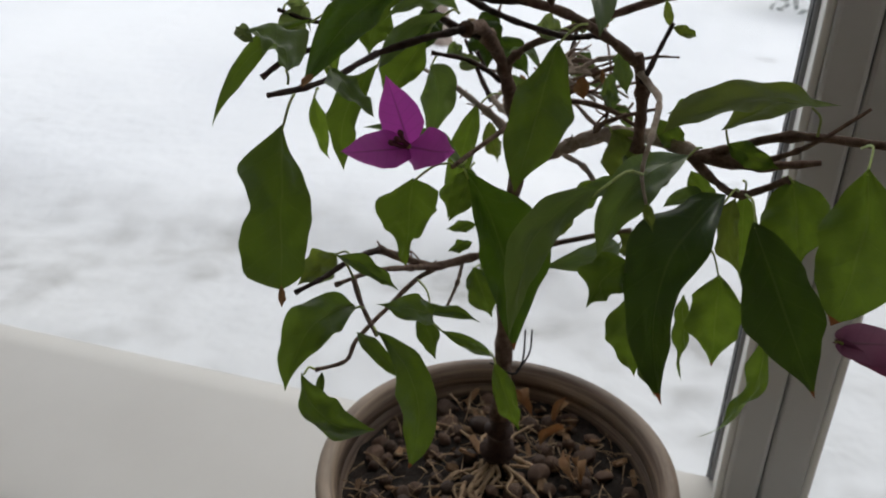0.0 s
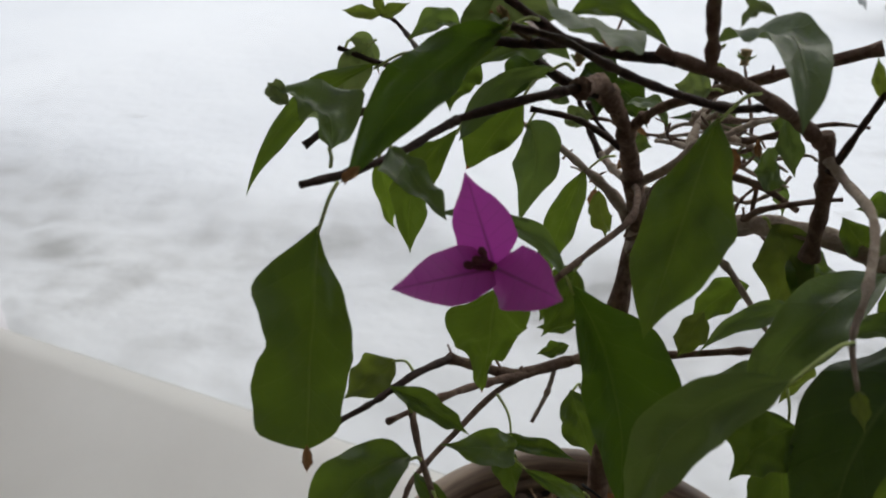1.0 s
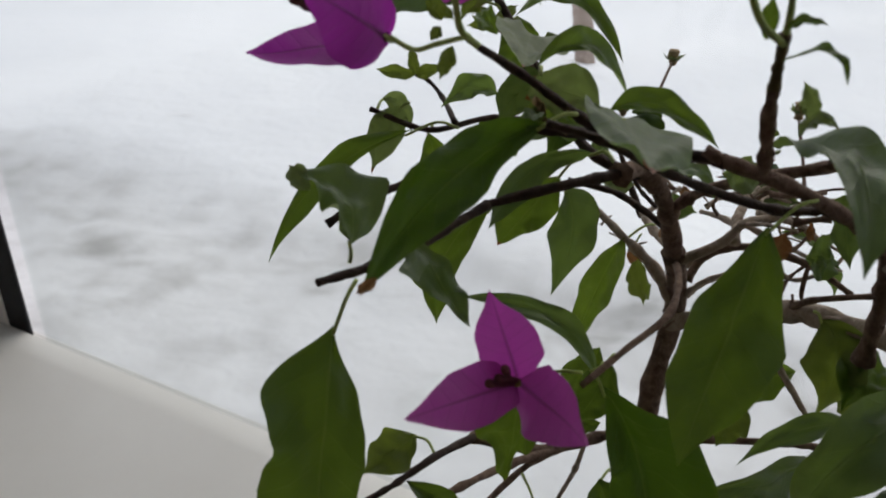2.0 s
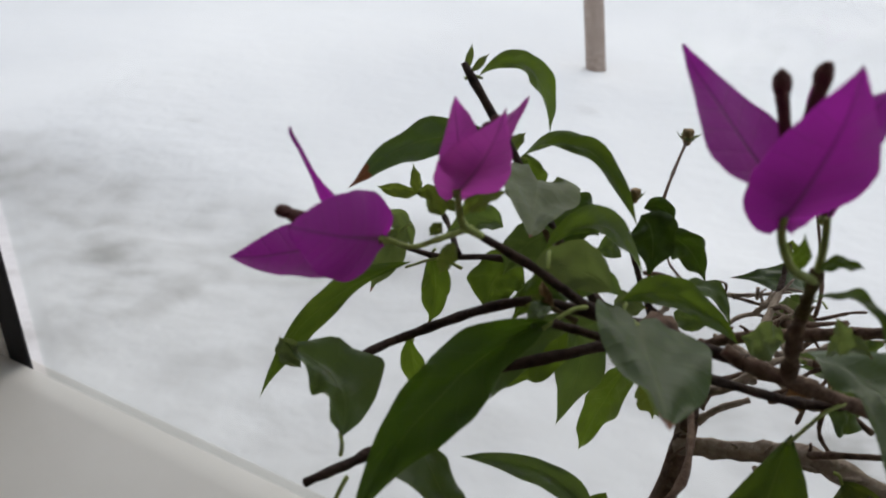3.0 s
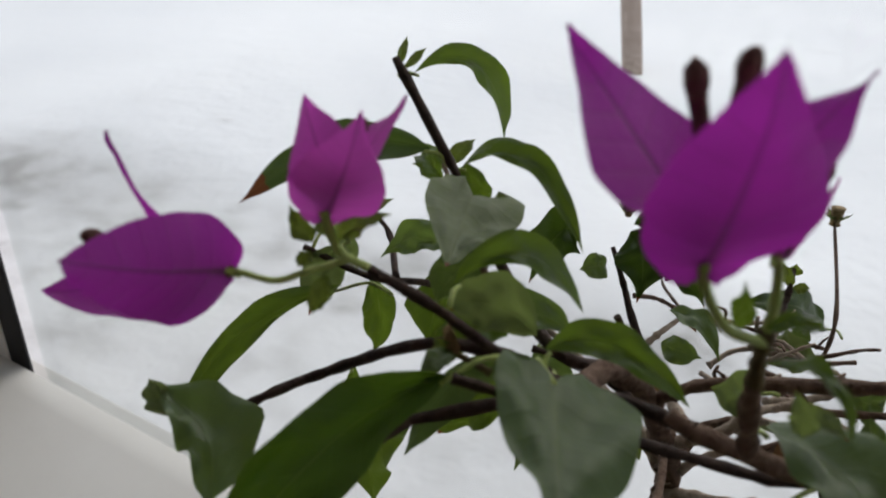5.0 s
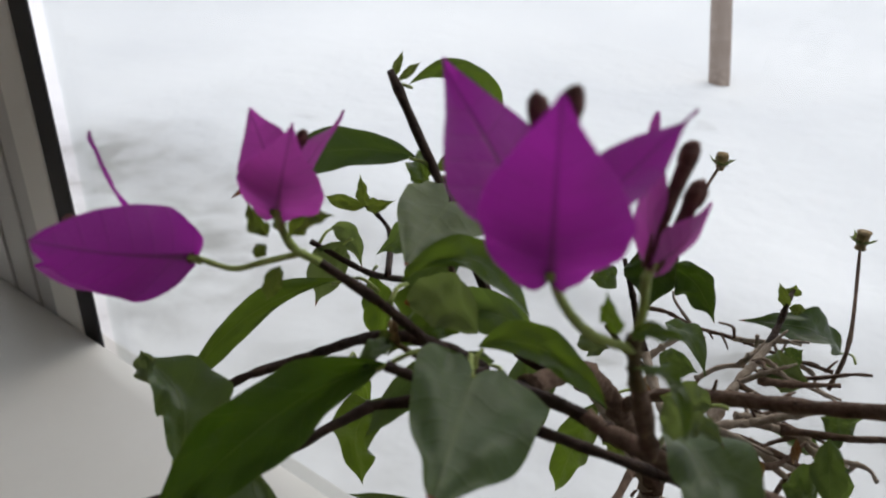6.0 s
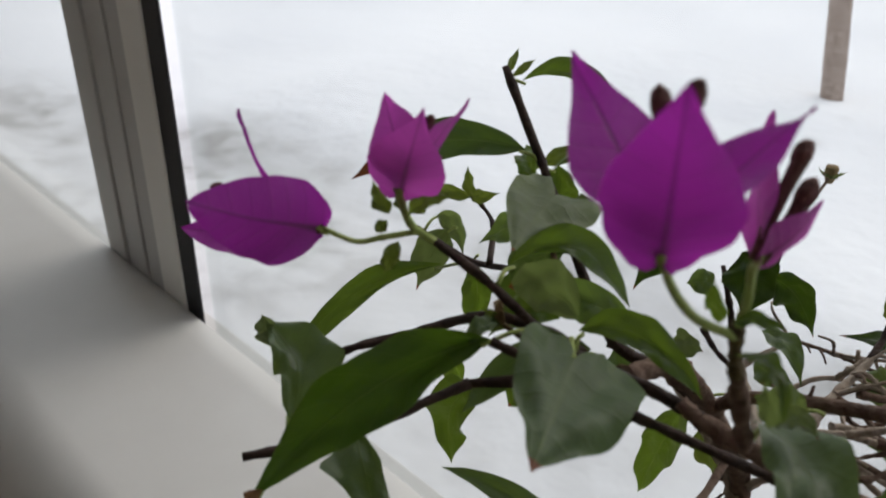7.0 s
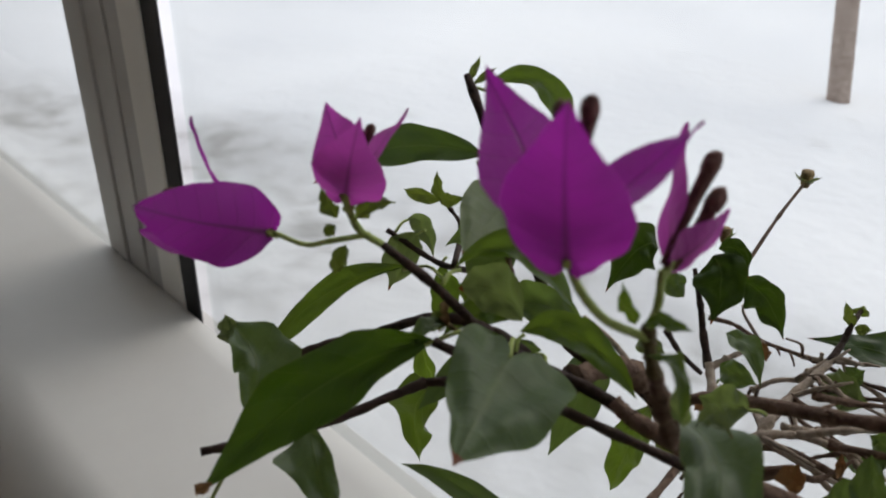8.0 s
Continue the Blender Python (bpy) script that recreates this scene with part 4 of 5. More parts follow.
limb(0.0020, 0.0008, BARK_MID, (0.1120, 0.4240, 1.1410), (0.1160, 0.4110, 1.1540), (0.1321, 0.4050, 1.1614), (0.1393, 0.4000, 1.1649))
limb(0.0016, 0.001, BARK_OLD, (0.1054, 0.4550, 1.1508), (0.1212, 0.4600, 1.1355), (0.1348, 0.4600, 1.1418), (0.1401, 0.4620, 1.1480))
limb(0.0014, 0.001, BARK_MID, (0.1237, 0.4500, 1.1481), (0.1246, 0.4500, 1.1319), (0.1320, 0.4450, 1.1230))
# fine dead twigs growing from the far branches
twig_rng = random.Random(77)
FROM = ((0.0924, 0.43, 1.1721), (0.112, 0.44, 1.17), (0.1021, 0.435, 1.1732), (0.1174, 0.445, 1.1657), (0.0977, 0.46, 1.1692), (0.1029, 0.475, 1.1695),
        (0.098, 0.48, 1.1631), (0.106, 0.485, 1.1592), (0.0794, 0.545, 1.1356), (0.0978, 0.545, 1.1338), (0.1169, 0.545, 1.1305), (0.0879, 0.455, 1.1629),
        (0.1145, 0.465, 1.1704), (0.112, 0.424, 1.143), (0.125, 0.403, 1.152))
for k, at in enumerate(FROM):
    p = V(at)
    d = V((twig_rng.uniform(-1, 1), twig_rng.uniform(-0.8, 0.5), twig_rng.uniform(-0.1, 0.9))).normalized() * twig_rng.uniform(0.008, 0.022)
    bend = V((twig_rng.uniform(-1, 1), twig_rng.uniform(-1, 1), twig_rng.uniform(-0.5, 1))) * 0.003
    limb(twig_rng.uniform(0.0010, 0.0015), 0.0006, (BARK_OLD, BARK_MID)[k % 2], p, p + d * 0.55 + bend, p + d, name="twig", knots=0.4, sides=6)
for k, at in enumerate(FROM[:8] + FROM[9:11]):
    p = V(at)
    d = V((twig_rng.uniform(0.4, 1), twig_rng.uniform(-0.5, 0.4), twig_rng.uniform(-0.55, 0.35))).normalized() * twig_rng.uniform(0.022, 0.048)
    bend = [V((twig_rng.uniform(-1, 1), twig_rng.uniform(-1, 1), twig_rng.uniform(-1, 1))) * 0.004 for _ in range(2)]
    limb(twig_rng.uniform(0.0011, 0.0019), 0.0006, (BARK_OLD, BARK_MID, BARK_OLD)[k % 3], p, p + d * 0.35 + bend[0], p + d * 0.7 + bend[1], p + d, name="twig", knots=0.45, sides=6)
# wire tie at the trunk
limb(0.0009, 0.0008, WIRE, (0.064, 0.428, 0.992), (0.078, 0.422, 0.988), (0.084, 0.428, 0.994), (0.085, 0.432, 1.014), name="wire_tie", knots=0, label="thin dark wire tie round the trunk")
limb(0.0009, 0.0008, WIRE, (0.080, 0.424, 0.988), (0.088, 0.430, 0.998), (0.089, 0.432, 1.014), name="wire_tie", knots=0)

# green shoots and flower stalks
limb(0.0013, 0.0011, GREEN_STEM, (0.005, 0.353, 1.249), (0.001, 0.349, 1.254), (0.000, 0.345, 1.264), name="flower_stalk", knots=0.1)
limb(0.0010, 0.0008, GREEN_STEM, (0.003, 0.351, 1.252), (-0.004, 0.345, 1.251), (-0.009, 0.342, 1.250), (-0.014, 0.337, 1.254), name="flower_stalk", knots=0.1)
limb(0.0012, 0.0010, GREEN_STEM, (0.073, 0.334, 1.258), (0.067, 0.328, 1.263), (0.063, 0.324, 1.270), (0.0612, 0.3215, 1.277), name="flower_stalk", knots=0.1)
limb(0.0012, 0.0010, GREEN_STEM, (0.073, 0.334, 1.258), (0.0735, 0.336, 1.264), (0.073, 0.337, 1.270), name="flower_stalk", knots=0.1)

# flowers
flower((0.0240, 0.3128, 1.1770), ((0.0166, 0.3060, 1.2066), (0.0029, 0.2815, 1.1870), (0.0413, 0.2814, 1.1876)), (0.0160, 0.0150, 0.0170), ((0.0200, 0.306, 1.1825), (0.0180, 0.305, 1.1815), (0.0212, 0.307, 1.1845)), face=(-0.05, -0.75, 0.45), tube_r=0.0006, arches=(0.03, 0.05, 0.05), curls=(-0.2, 0.9, 0.9), feet=((0.6, 0.6), (0.8, 0.8), (0.8, 0.8)), lobes=(0.3, 0.3, 0.3), slims=(0.9, 0.85, 0.85), mat=BRACT_PALE)
flower((-0.0147, 0.3370, 1.2537), ((-0.0234, 0.3085, 1.2693), (-0.0450, 0.3254, 1.2510), (-0.0335, 0.3352, 1.2782)), (0.0200, 0.0180, 0.0056), ((-0.0316, 0.3253, 1.2636), (-0.0298, 0.3258, 1.2625)), arches=(0.05, 0.05, -0.10), curls=(0.8, 0.7, 0.0), feet=((0.72, 0.72), (0.4, 0.4), (0.3, 0.3)), lobes=(0.3, 0, 0), rises=(0, 0.002, 0.002), slims=(0.6, 0.7, 1.0))
flower((0.000, 0.3465, 1.2632), ((0.0000, 0.3407, 1.2860), (0.0138, 0.3504, 1.2844), (0.0108, 0.3375, 1.2857)), (0.0122, 0.0112, 0.0160), ((0.0078, 0.3450, 1.2800), (0.0060, 0.3445, 1.2785)), arches=(0.03, 0.02, 0.12), curls=(0.3, 0.3, 0.8), feet=((0.25, 0.25), (0.25, 0.25), (1, 1)), lobes=(0, 0, 0.9), rises=(0.004, 0.004, -0.0006), outs=((-0.75, 0.5, -0.2), (0.75, 0.5, -0.2), None), slims=(0.9, 0.9, 0.95), tube_r=0.0006, mat=BRACT_PALE)
flower((0.0614, 0.3213, 1.2768), ((0.0411, 0.3303, 1.3018), (0.0768, 0.3290, 1.2995), (0.0637, 0.3083, 1.3057)), (0.0185, 0.0145, 0.0194), ((0.0623, 0.3217, 1.3005), (0.0570, 0.3245, 1.2980)), arches=(0.05, 0.02, 0.085), curls=(0.4, 0.3, 0.6), feet=((0.5, 0.5), (0.15, 0.15), (1, 1)), lobes=(0, 0, 0.9), rises=(0.004, 0.005, -0.0008), outs=((-0.80, 0.55, -0.2), (0.80, 0.55, -0.2), None), slims=(1.0, 1.1, 0.8), tube_r=0.0008)
flower((0.0732, 0.3405, 1.2692), ((0.0803, 0.3478, 1.2793), (0.0693, 0.3554, 1.2904), (0.0769, 0.3545, 1.2740)), (0.0088, 0.0090, 0.0060), ((0.0756, 0.3500, 1.2855), (0.0777, 0.3478, 1.2801)), arches=(0.08, 0.04, 0.04), feet=((0.6, 0.6), (0.6, 0.6), (0.4, 0.4)), lobes=(0.5, 0.5, 0.2), slims=(0.7, 0.7, 1), tube_r=0.0009, mat=BRACT_PALE)
flower((0.183, 0.272, 1.119), ((0.214, 0.268, 1.118), (0.208, 0.262, 1.108), (0.208, 0.285, 1.108)), (0.018, 0.006, 0.006), (), mat=BRACT_DULL)

# big leaves on the room side
leaf((-0.0247, 0.3166, 1.1841), (-0.0257, 0.2937, 1.1242), 0.030, 0, LEAF, (-0.021, 0.326, 1.193), wave=0.10, waves=1.6, fold=0.06, nu=34, edges=((0.10, 0.275, 0.198, 0.255, 0.215), (0.03, 0.12, 0.172, 0.162, 0.125)), end=0.6, twist=0, calm=0.35)
leaf((-0.0257, 0.2940, 1.1262), (-0.0262, 0.2930, 1.1165), 0.0030, 0, LEAF_DRY, name="dry_tip", fold=0.4)
leaf((0.0817, 0.3483, 1.2095), (0.0644, 0.3109, 1.1592), 0.030, 0, LEAF, (0.094, 0.357, 1.214), wave=0.04, fold=0.05, edges=((0.043, 0.116, 0.165, 0.15, 0.060), (0.067, 0.157, 0.211, 0.164, 0.041)), twist=0, calm=0.35)
leaf((0.0225, 0.353, 1.147), (0.018, 0.360, 1.098), 0.028, 0, LEAF_TIP, (0.040, 0.349, 1.156), wave=0.06, fold=0.05, edges=((0.17, 0.311, 0.228, 0.112, 0.054), (0.238, 0.242, 0.145, 0.05, 0.02)), twist=0, calm=0.35)
leaf((-0.0295, 0.4205, 1.2010), (-0.0745, 0.3865, 1.1582), 0.0130, 0, LEAF, (-0.010, 0.410, 1.207), mid=(-0.0598, 0.4050, 1.1847), wave=0.08, hook=0.15, fold=0.08, edges=((0.036, 0.079, 0.060, 0.034, 0.010), (0.012, 0.035, 0.072, 0.064, 0.018)), twist=0, calm=0.35)
leaf((-0.0239, 0.3316, 1.2002), (-0.0464, 0.3503, 1.2126), 0.022, 0, LEAF_SAGE, (-0.024, 0.330, 1.1955), facing=(0.385, -0.38, 0.84), mid=(-0.0298, 0.3430, 1.2074), wave=0.06, fold=0.10, edges=((0.09, 0.28, 0.365, 0.27, 0.07), (0.089, 0.148, 0.183, 0.165, 0.06)), twist=0, calm=0.35)
leaf((0.023, 0.347, 1.232), (-0.013, 0.304, 1.202), 0.021, 0, LEAF_DEEP, (0.031, 0.354, 1.233), mid=(0.002, 0.331, 1.2205), wave=0.07, waves=1.7, fold=0.16, nu=30, edges=((0.055, 0.119, 0.133, 0.115, 0.035), (0.045, 0.086, 0.135, 0.092, 0.037)), twist=0, calm=0.35)
big_heart = part("leaf", heart_blade((0.0427, 0.3460, 1.2352), (0.0485, 0.3097, 1.2360), (0.28, 0.11, 0.954), (0.0456, 0.3279, 1.2362), ((0.263, 0.296, 0.312, 0.285, 0.22, 0.145, 0.075), (0.294, 0.370, 0.416, 0.40, 0.35, 0.24, 0.09)), lobe=0.15, fold=0.02, seed=4), LEAF_GREY, plant, origin=(0.0427, 0.3460, 1.2352))
part("stalk", tube([(0.038, 0.358, 1.231), (0.040, 0.352, 1.2335), (0.0428, 0.3455, 1.2352)], 0.0007, 0.0006, 6, 4), GREEN_STEM, big_heart, origin=(0.038, 0.358, 1.231))
part("leaf", heart_blade((0.0121, 0.4100, 1.2405), (0.0142, 0.3759, 1.2384), (0.389, -0.02, 0.921), (0.0132, 0.3930, 1.2402), ((0.257, 0.28, 0.324, 0.332, 0.273, 0.18, 0.068), (0.405, 0.40, 0.394, 0.327, 0.236, 0.148, 0.07)), lobe=0.18, seed=9), LEAF_PALE, plant, origin=(0.0121, 0.4100, 1.2405))
leaf((-0.002, 0.420, 1.248), (-0.035, 0.379, 1.2455), 0.0120, 0, LEAF_BROWN, (0.002, 0.422, 1.243), mid=(-0.0227, 0.4020, 1.2521), wave=0.06, hook=0.12, edges=((0.053, 0.106, 0.123, 0.085, 0.041), (0.055, 0.086, 0.098, 0.062, 0.031)), twist=0, calm=0.35)
leaf((-0.0115, 0.436, 1.2635), (0.012, 0.452, 1.241), 0.0095, 0, LEAF, (-0.0155, 0.433, 1.263), facing=(0.3, -0.6, 0.7), mid=(0.0026, 0.4490, 1.2638), fold=0.12, wave=0.05, edges=((0.03, 0.07, 0.11, 0.125, 0.045), (0.046, 0.108, 0.124, 0.16, 0.12)), twist=0, calm=0.35)
leaf((0.0057, 0.4231, 1.2426), (0.0424, 0.3950, 1.2364), 0.009, 0, LEAF, (0.004, 0.421, 1.241), facing=(0.05, -0.6, 0.75), mid=(0.0255, 0.4110, 1.2510), fold=0.18, wave=0.05, edges=((0.034, 0.061, 0.055, 0.056, 0.029), (0.070, 0.093, 0.075, 0.065, 0.025)), twist=0, calm=0.35)
leaf((0.0194, 0.3628, 1.2422), (0.0453, 0.3799, 1.2294), 0.0090, 0, LEAF, (0.0210, 0.3540, 1.2426), mid=(0.0317, 0.3719, 1.2460), facing=(0.05, -0.6, 0.75), fold=0.15, wave=0.04, edges=((0.03, 0.055, 0.087, 0.125, 0.07), (0.055, 0.114, 0.148, 0.117, 0.06)), twist=0, calm=0.35)
leaf((0.0391, 0.3587, 1.2331), (0.0680, 0.3590, 1.2250), 0.0080, 0, LEAF, (0.0400, 0.3550, 1.2300), mid=(0.0532, 0.3620, 1.2340), facing=(0, -0.6, 0.75), fold=0.15, wave=0.03, edges=((0.05, 0.11, 0.125, 0.114, 0.050), (0.062, 0.152, 0.147, 0.095, 0.043)), twist=0, calm=0.35)
leaf((0.0367, 0.3660, 1.2312), (0.0157, 0.3720, 1.2305), 0.0130, 0, LEAF_PALE, mid=(0.0256, 0.3720, 1.2333), wave=0.03, fold=0.05, edges=((0.179, 0.362, 0.335, 0.25, 0.10), (0.128, 0.208, 0.271, 0.242, 0.12)), twist=0, calm=0.35)
leaf((0.0269, 0.4468, 1.1725), (0.0255, 0.4280, 1.1335), 0.0190, 0, LEAF_SAGE, (0.032, 0.440, 1.180), mid=(0.0314, 0.4370, 1.1572), wave=0.07, edges=((0.06, 0.15, 0.215, 0.16, 0.05), (0.145, 0.231, 0.225, 0.12, 0.031)), twist=0, calm=0.35)
leaf((0.0802, 0.3520, 1.2290), (0.0895, 0.3005, 1.2216), 0.018, 0, LEAF_SAGE, (0.079, 0.359, 1.219), facing=(-0.1, -0.4, 0.85), mid=(0.0914, 0.3280, 1.2346), wave=0.04, foot=(0.03, 0.04), edges=((0.09, 0.12, 0.11, 0.09, 0.05), (0.10, 0.14, 0.13, 0.105, 0.05)), twist=0, calm=0.35)
leaf((0.0734, 0.3338, 1.2543), (0.0834, 0.3195, 1.2538), 0.0036, 0, LEAF, facing=(0.2, -0.5, 0.8), mid=(0.0804, 0.326, 1.2586), fold=0.12, twist=0, calm=0.35, edges=((0.045, 0.055, 0.055, 0.058, 0.03), (0.10, 0.125, 0.085, 0.066, 0.04)))
leaf((0.0890, 0.400, 1.2020), (0.0760, 0.3955, 1.2045), 0.0120, 0, LEAF_PALE, (0.0930, 0.402, 1.2010), wave=0.05, wide=0.5)
leaf((0.0817, 0.3350, 1.2413), (0.0789, 0.3350, 1.2502), 0.0042, 0, LEAF_PALE, mid=(0.0810, 0.3350, 1.2466), fold=0.25)
leaf((0.0827, 0.3450, 1.2341), (0.0900, 0.3400, 1.2385), 0.0050, 0, LEAF_PALE, mid=(0.0860, 0.3430, 1.2391), facing=(0, -0.6, 0.8), fold=0.15)
leaf((0.070, 0.337, 1.258), (0.0682, 0.3305, 1.2694), 0.0036, 0, LEAF)
leaf((0.0725, 0.332, 1.2615), (0.0806, 0.3326, 1.2625), 0.0034, 0, LEAF, facing=(0, -0.4, 0.9), arch=0.2)
leaf((0.0482, 0.3750, 1.1436), (0.0379, 0.3700, 1.1170), 0.0135, 0, LEAF, (0.0503, 0.3760, 1.1455), mid=(0.0452, 0.3720, 1.1307), wave=0.06)
leaf((-0.0375, 0.4400, 1.2037), (-0.0509, 0.4400, 1.1743), 0.0140, 0, LEAF_PALE, (-0.0345, 0.4400, 1.2052), mid=(-0.0444, 0.4400, 1.1923), wave=0.05)
limb(0.0014, 0.0008, BARK_DARK, (-0.0140, 0.4250, 1.2035), (-0.0234, 0.4470, 1.2059), (-0.0294, 0.4497, 1.2111), (-0.0354, 0.4524, 1.2123))
leaf((-0.0354, 0.4524, 1.2123), (-0.0514, 0.4504, 1.2143), 0.0055, 0, LEAF_YOUNG, arch=0.1)
leaf((-0.0354, 0.4524, 1.2123), (-0.0374, 0.4524, 1.2243), 0.0045, 0, LEAF_YOUNG, arch=0.1)
leaf((-0.0354, 0.4524, 1.2123), (-0.0224, 0.4494, 1.2183), 0.0055, 0, LEAF_YOUNG, arch=0.15)
leaf((-0.0485, 0.4500, 1.2027), (-0.0366, 0.4500, 1.1884), 0.0080, 0, LEAF_PALE, (-0.0478, 0.4400, 1.2010), mid=(-0.0408, 0.4500, 1.1999), wave=0.04)
leaf((-0.0276, 0.4400, 1.1935), (-0.0280, 0.4400, 1.1632), 0.0115, 0, LEAF_TIP, (-0.0254, 0.4400, 1.1966), mid=(-0.0250, 0.4400, 1.1794), wave=0.06)
leaf((0.0003, 0.4300, 1.2136), (-0.0202, 0.4300, 1.2069), 0.0115, 0, LEAF_SAGE, mid=(-0.0099, 0.4300, 1.2152), facing=(0, -0.6, 0.75), wave=0.05)
leaf((0.0084, 0.4250, 1.2077), (-0.0022, 0.4200, 1.1838), 0.0185, 0, LEAF, mid=(-0.0007, 0.4250, 1.1961), wave=0.05)
leaf((0.0200, 0.4000, 1.2288), (0.0049, 0.4000, 1.2123), 0.0135, 0, LEAF_SAGE, mid=(0.0113, 0.4000, 1.2238), wave=0.05)
leaf((0.0290, 0.3750, 1.2237), (0.0109, 0.3720, 1.2137), 0.0115, 0, LEAF, mid=(0.0202, 0.3750, 1.2231), wave=0.05, facing=(0, -0.6, 0.75))
leaf((-0.0090, 0.3052, 1.2068), (-0.0140, 0.3040, 1.2025), 0.0028, 0, LEAF_DRY, name="dry_tip", fold=0.4)
leaf((0.0414, 0.4000, 1.2104), (0.0081, 0.3950, 1.2054), 0.0120, 0, LEAF_SAGE, mid=(0.0242, 0.4000, 1.2143), facing=(0, -0.6, 0.7), fold=0.15)
# little leaves round the left flower stalks
leaf((-0.0033, 0.347, 1.2562), (-0.0070, 0.346, 1.2636), 0.0042, 0, LEAF_YOUNG, fold=0.25)
leaf((0.0014, 0.347, 1.2566), (0.0112, 0.350, 1.2624), 0.0052, 0, LEAF_YOUNG, mid=(0.0058, 0.3485, 1.2610), facing=(0, -0.6, 0.8), fold=0.12)
leaf((-0.0033, 0.346, 1.2550), (-0.0058, 0.345, 1.2516), 0.0030, 0, LEAF_YOUNG)
leaf((-0.0003, 0.346, 1.2506), (-0.0032, 0.344, 1.2422), 0.0042, 0, LEAF_YOUNG)
leaf((-0.001, 0.350, 1.256), (-0.007, 0.355, 1.259), 0.003, 0, LEAF_YOUNG)
limb(0.0011, 0.0008, SHOOT, (0.0290, 0.3565, 1.2270), (0.0245, 0.3560, 1.2295), (0.0210, 0.3555, 1.2312), name="spur", knots=0.3)
for tip, w, mat in (((0.0172, 0.3560, 1.2335), 0.0032, LEAF_YOUNG), ((0.0160, 0.3540, 1.2312), 0.0030, LEAF_YOUNG), ((0.0195, 0.3590, 1.2360), 0.0026, BUD),
                    ((0.0222, 0.3550, 1.2355), 0.0028, BUD), ((0.0180, 0.3580, 1.2300), 0.0034, LEAF_SAGE), ((0.0235, 0.3520, 1.2330), 0.0030, LEAF_YOUNG)):
    leaf((0.0212, 0.3556, 1.2310), tip, w, 0, mat, arch=0.12, fold=0.3, nu=10)
leaf((0.0212, 0.3545, 1.2315), (0.0192, 0.3455, 1.2290), 0.0050, 0, LEAF_SAGE, facing=(0.2, -0.4, 0.9), mid=(0.0198, 0.3480, 1.2335), fold=0.15)
leaf((0.000, 0.425, 1.236), (-0.010, 0.44, 1.242), 0.008, 0, LEAF, arch=0.1)
leaf((-0.004, 0.44, 1.236), (0.004, 0.448, 1.242), 0.005, 0, LEAF_YOUNG, arch=0.1)
leaf((-0.004, 0.44, 1.236), (-0.013, 0.437, 1.236), 0.004, 0, LEAF_YOUNG, arch=0.1)
leaf((0.006, 0.428, 1.242), (0.008, 0.43, 1.222), 0.014, 0, LEAF, arch=0.1)
leaf((-0.015, 0.433, 1.266), (-0.0145, 0.439, 1.273), 0.0025, 0, LEAF_YOUNG)
leaf((-0.014, 0.434, 1.265), (-0.009, 0.440, 1.270), 0.0025, 0, LEAF_YOUNG)
# under the big leaf
leaf((-0.0085, 0.338, 1.200), (0.0101, 0.3216, 1.1853), 0.0140, 0, LEAF_SAGE, (-0.0099, 0.3380, 1.2005), facing=(0.1, -0.35, 0.93), wave=0.07, edges=((0.13, 0.34, 0.20, 0.10, 0.035), (0.065, 0.135, 0.155, 0.135, 0.045)), twist=0, calm=0.35)
leaf((0.0050, 0.3880, 1.1885), (-0.0165, 0.4080, 1.1275), 0.0160, 0, LEAF, (0.010, 0.380, 1.196), mid=(-0.0125, 0.3980, 1.1614), wave=0.10, edges=((0.040, 0.11, 0.13, 0.085, 0.024), (0.042, 0.085, 0.095, 0.105, 0.038)), twist=0, calm=0.35)
leaf((0.0264, 0.3984, 1.1975), (0.0063, 0.4010, 1.1678), 0.0180, 0, LEAF_TIP, (0.031, 0.388, 1.207), wave=0.06, edges=((0.08, 0.20, 0.30, 0.25, 0.08), (0.10, 0.21, 0.185, 0.11, 0.047)), twist=0, calm=0.35)
leaf((0.036, 0.383, 1.212), (0.0078, 0.3645, 1.1922), 0.010, 0, LEAF_SAGE, (0.042, 0.370, 1.215), mid=(0.0190, 0.3840, 1.2048), wave=0.06, fold=0.12, edges=((0.03, 0.06, 0.095, 0.11, 0.05), (0.058, 0.091, 0.119, 0.14, 0.07)), twist=0, calm=0.35)
leaf((0.044, 0.357, 1.150), (-0.001, 0.370, 1.164), 0.009, 0, LEAF_SAGE, (0.046, 0.360, 1.153), facing=(0, -0.5, 0.8), mid=(0.0280, 0.3720, 1.1596), wave=0.12, fold=0.15, edges=((0.04, 0.075, 0.085, 0.060, 0.030), (0.046, 0.065, 0.090, 0.085, 0.040)), twist=0, calm=0.35)
leaf((0.0527, 0.4589, 1.1477), (0.0366, 0.4898, 1.0697), 0.0150, 0, LEAF, (0.066, 0.470, 1.150), mid=(0.0445, 0.4760, 1.1112), wave=0.05, edges=((0.035, 0.08, 0.095, 0.076, 0.025), (0.045, 0.08, 0.082, 0.066, 0.028)), twist=0, calm=0.35)
leaf((0.060, 0.465, 1.135), (0.066, 0.475, 1.105), 0.011, 25, LEAF_YOUNG)
leaf((-0.0355, 0.44, 1.1570), (-0.0305, 0.44, 1.1190), 0.0095, 20, LEAF_TIP, (-0.030, 0.425, 1.165), hook=0.3)
limb(0.0015, 0.0014, BARK_DARK, (0.026, 0.405, 1.212), (0.0014, 0.4135, 1.2105), (-0.026, 0.4349, 1.1965), (-0.050, 0.438, 1.202))

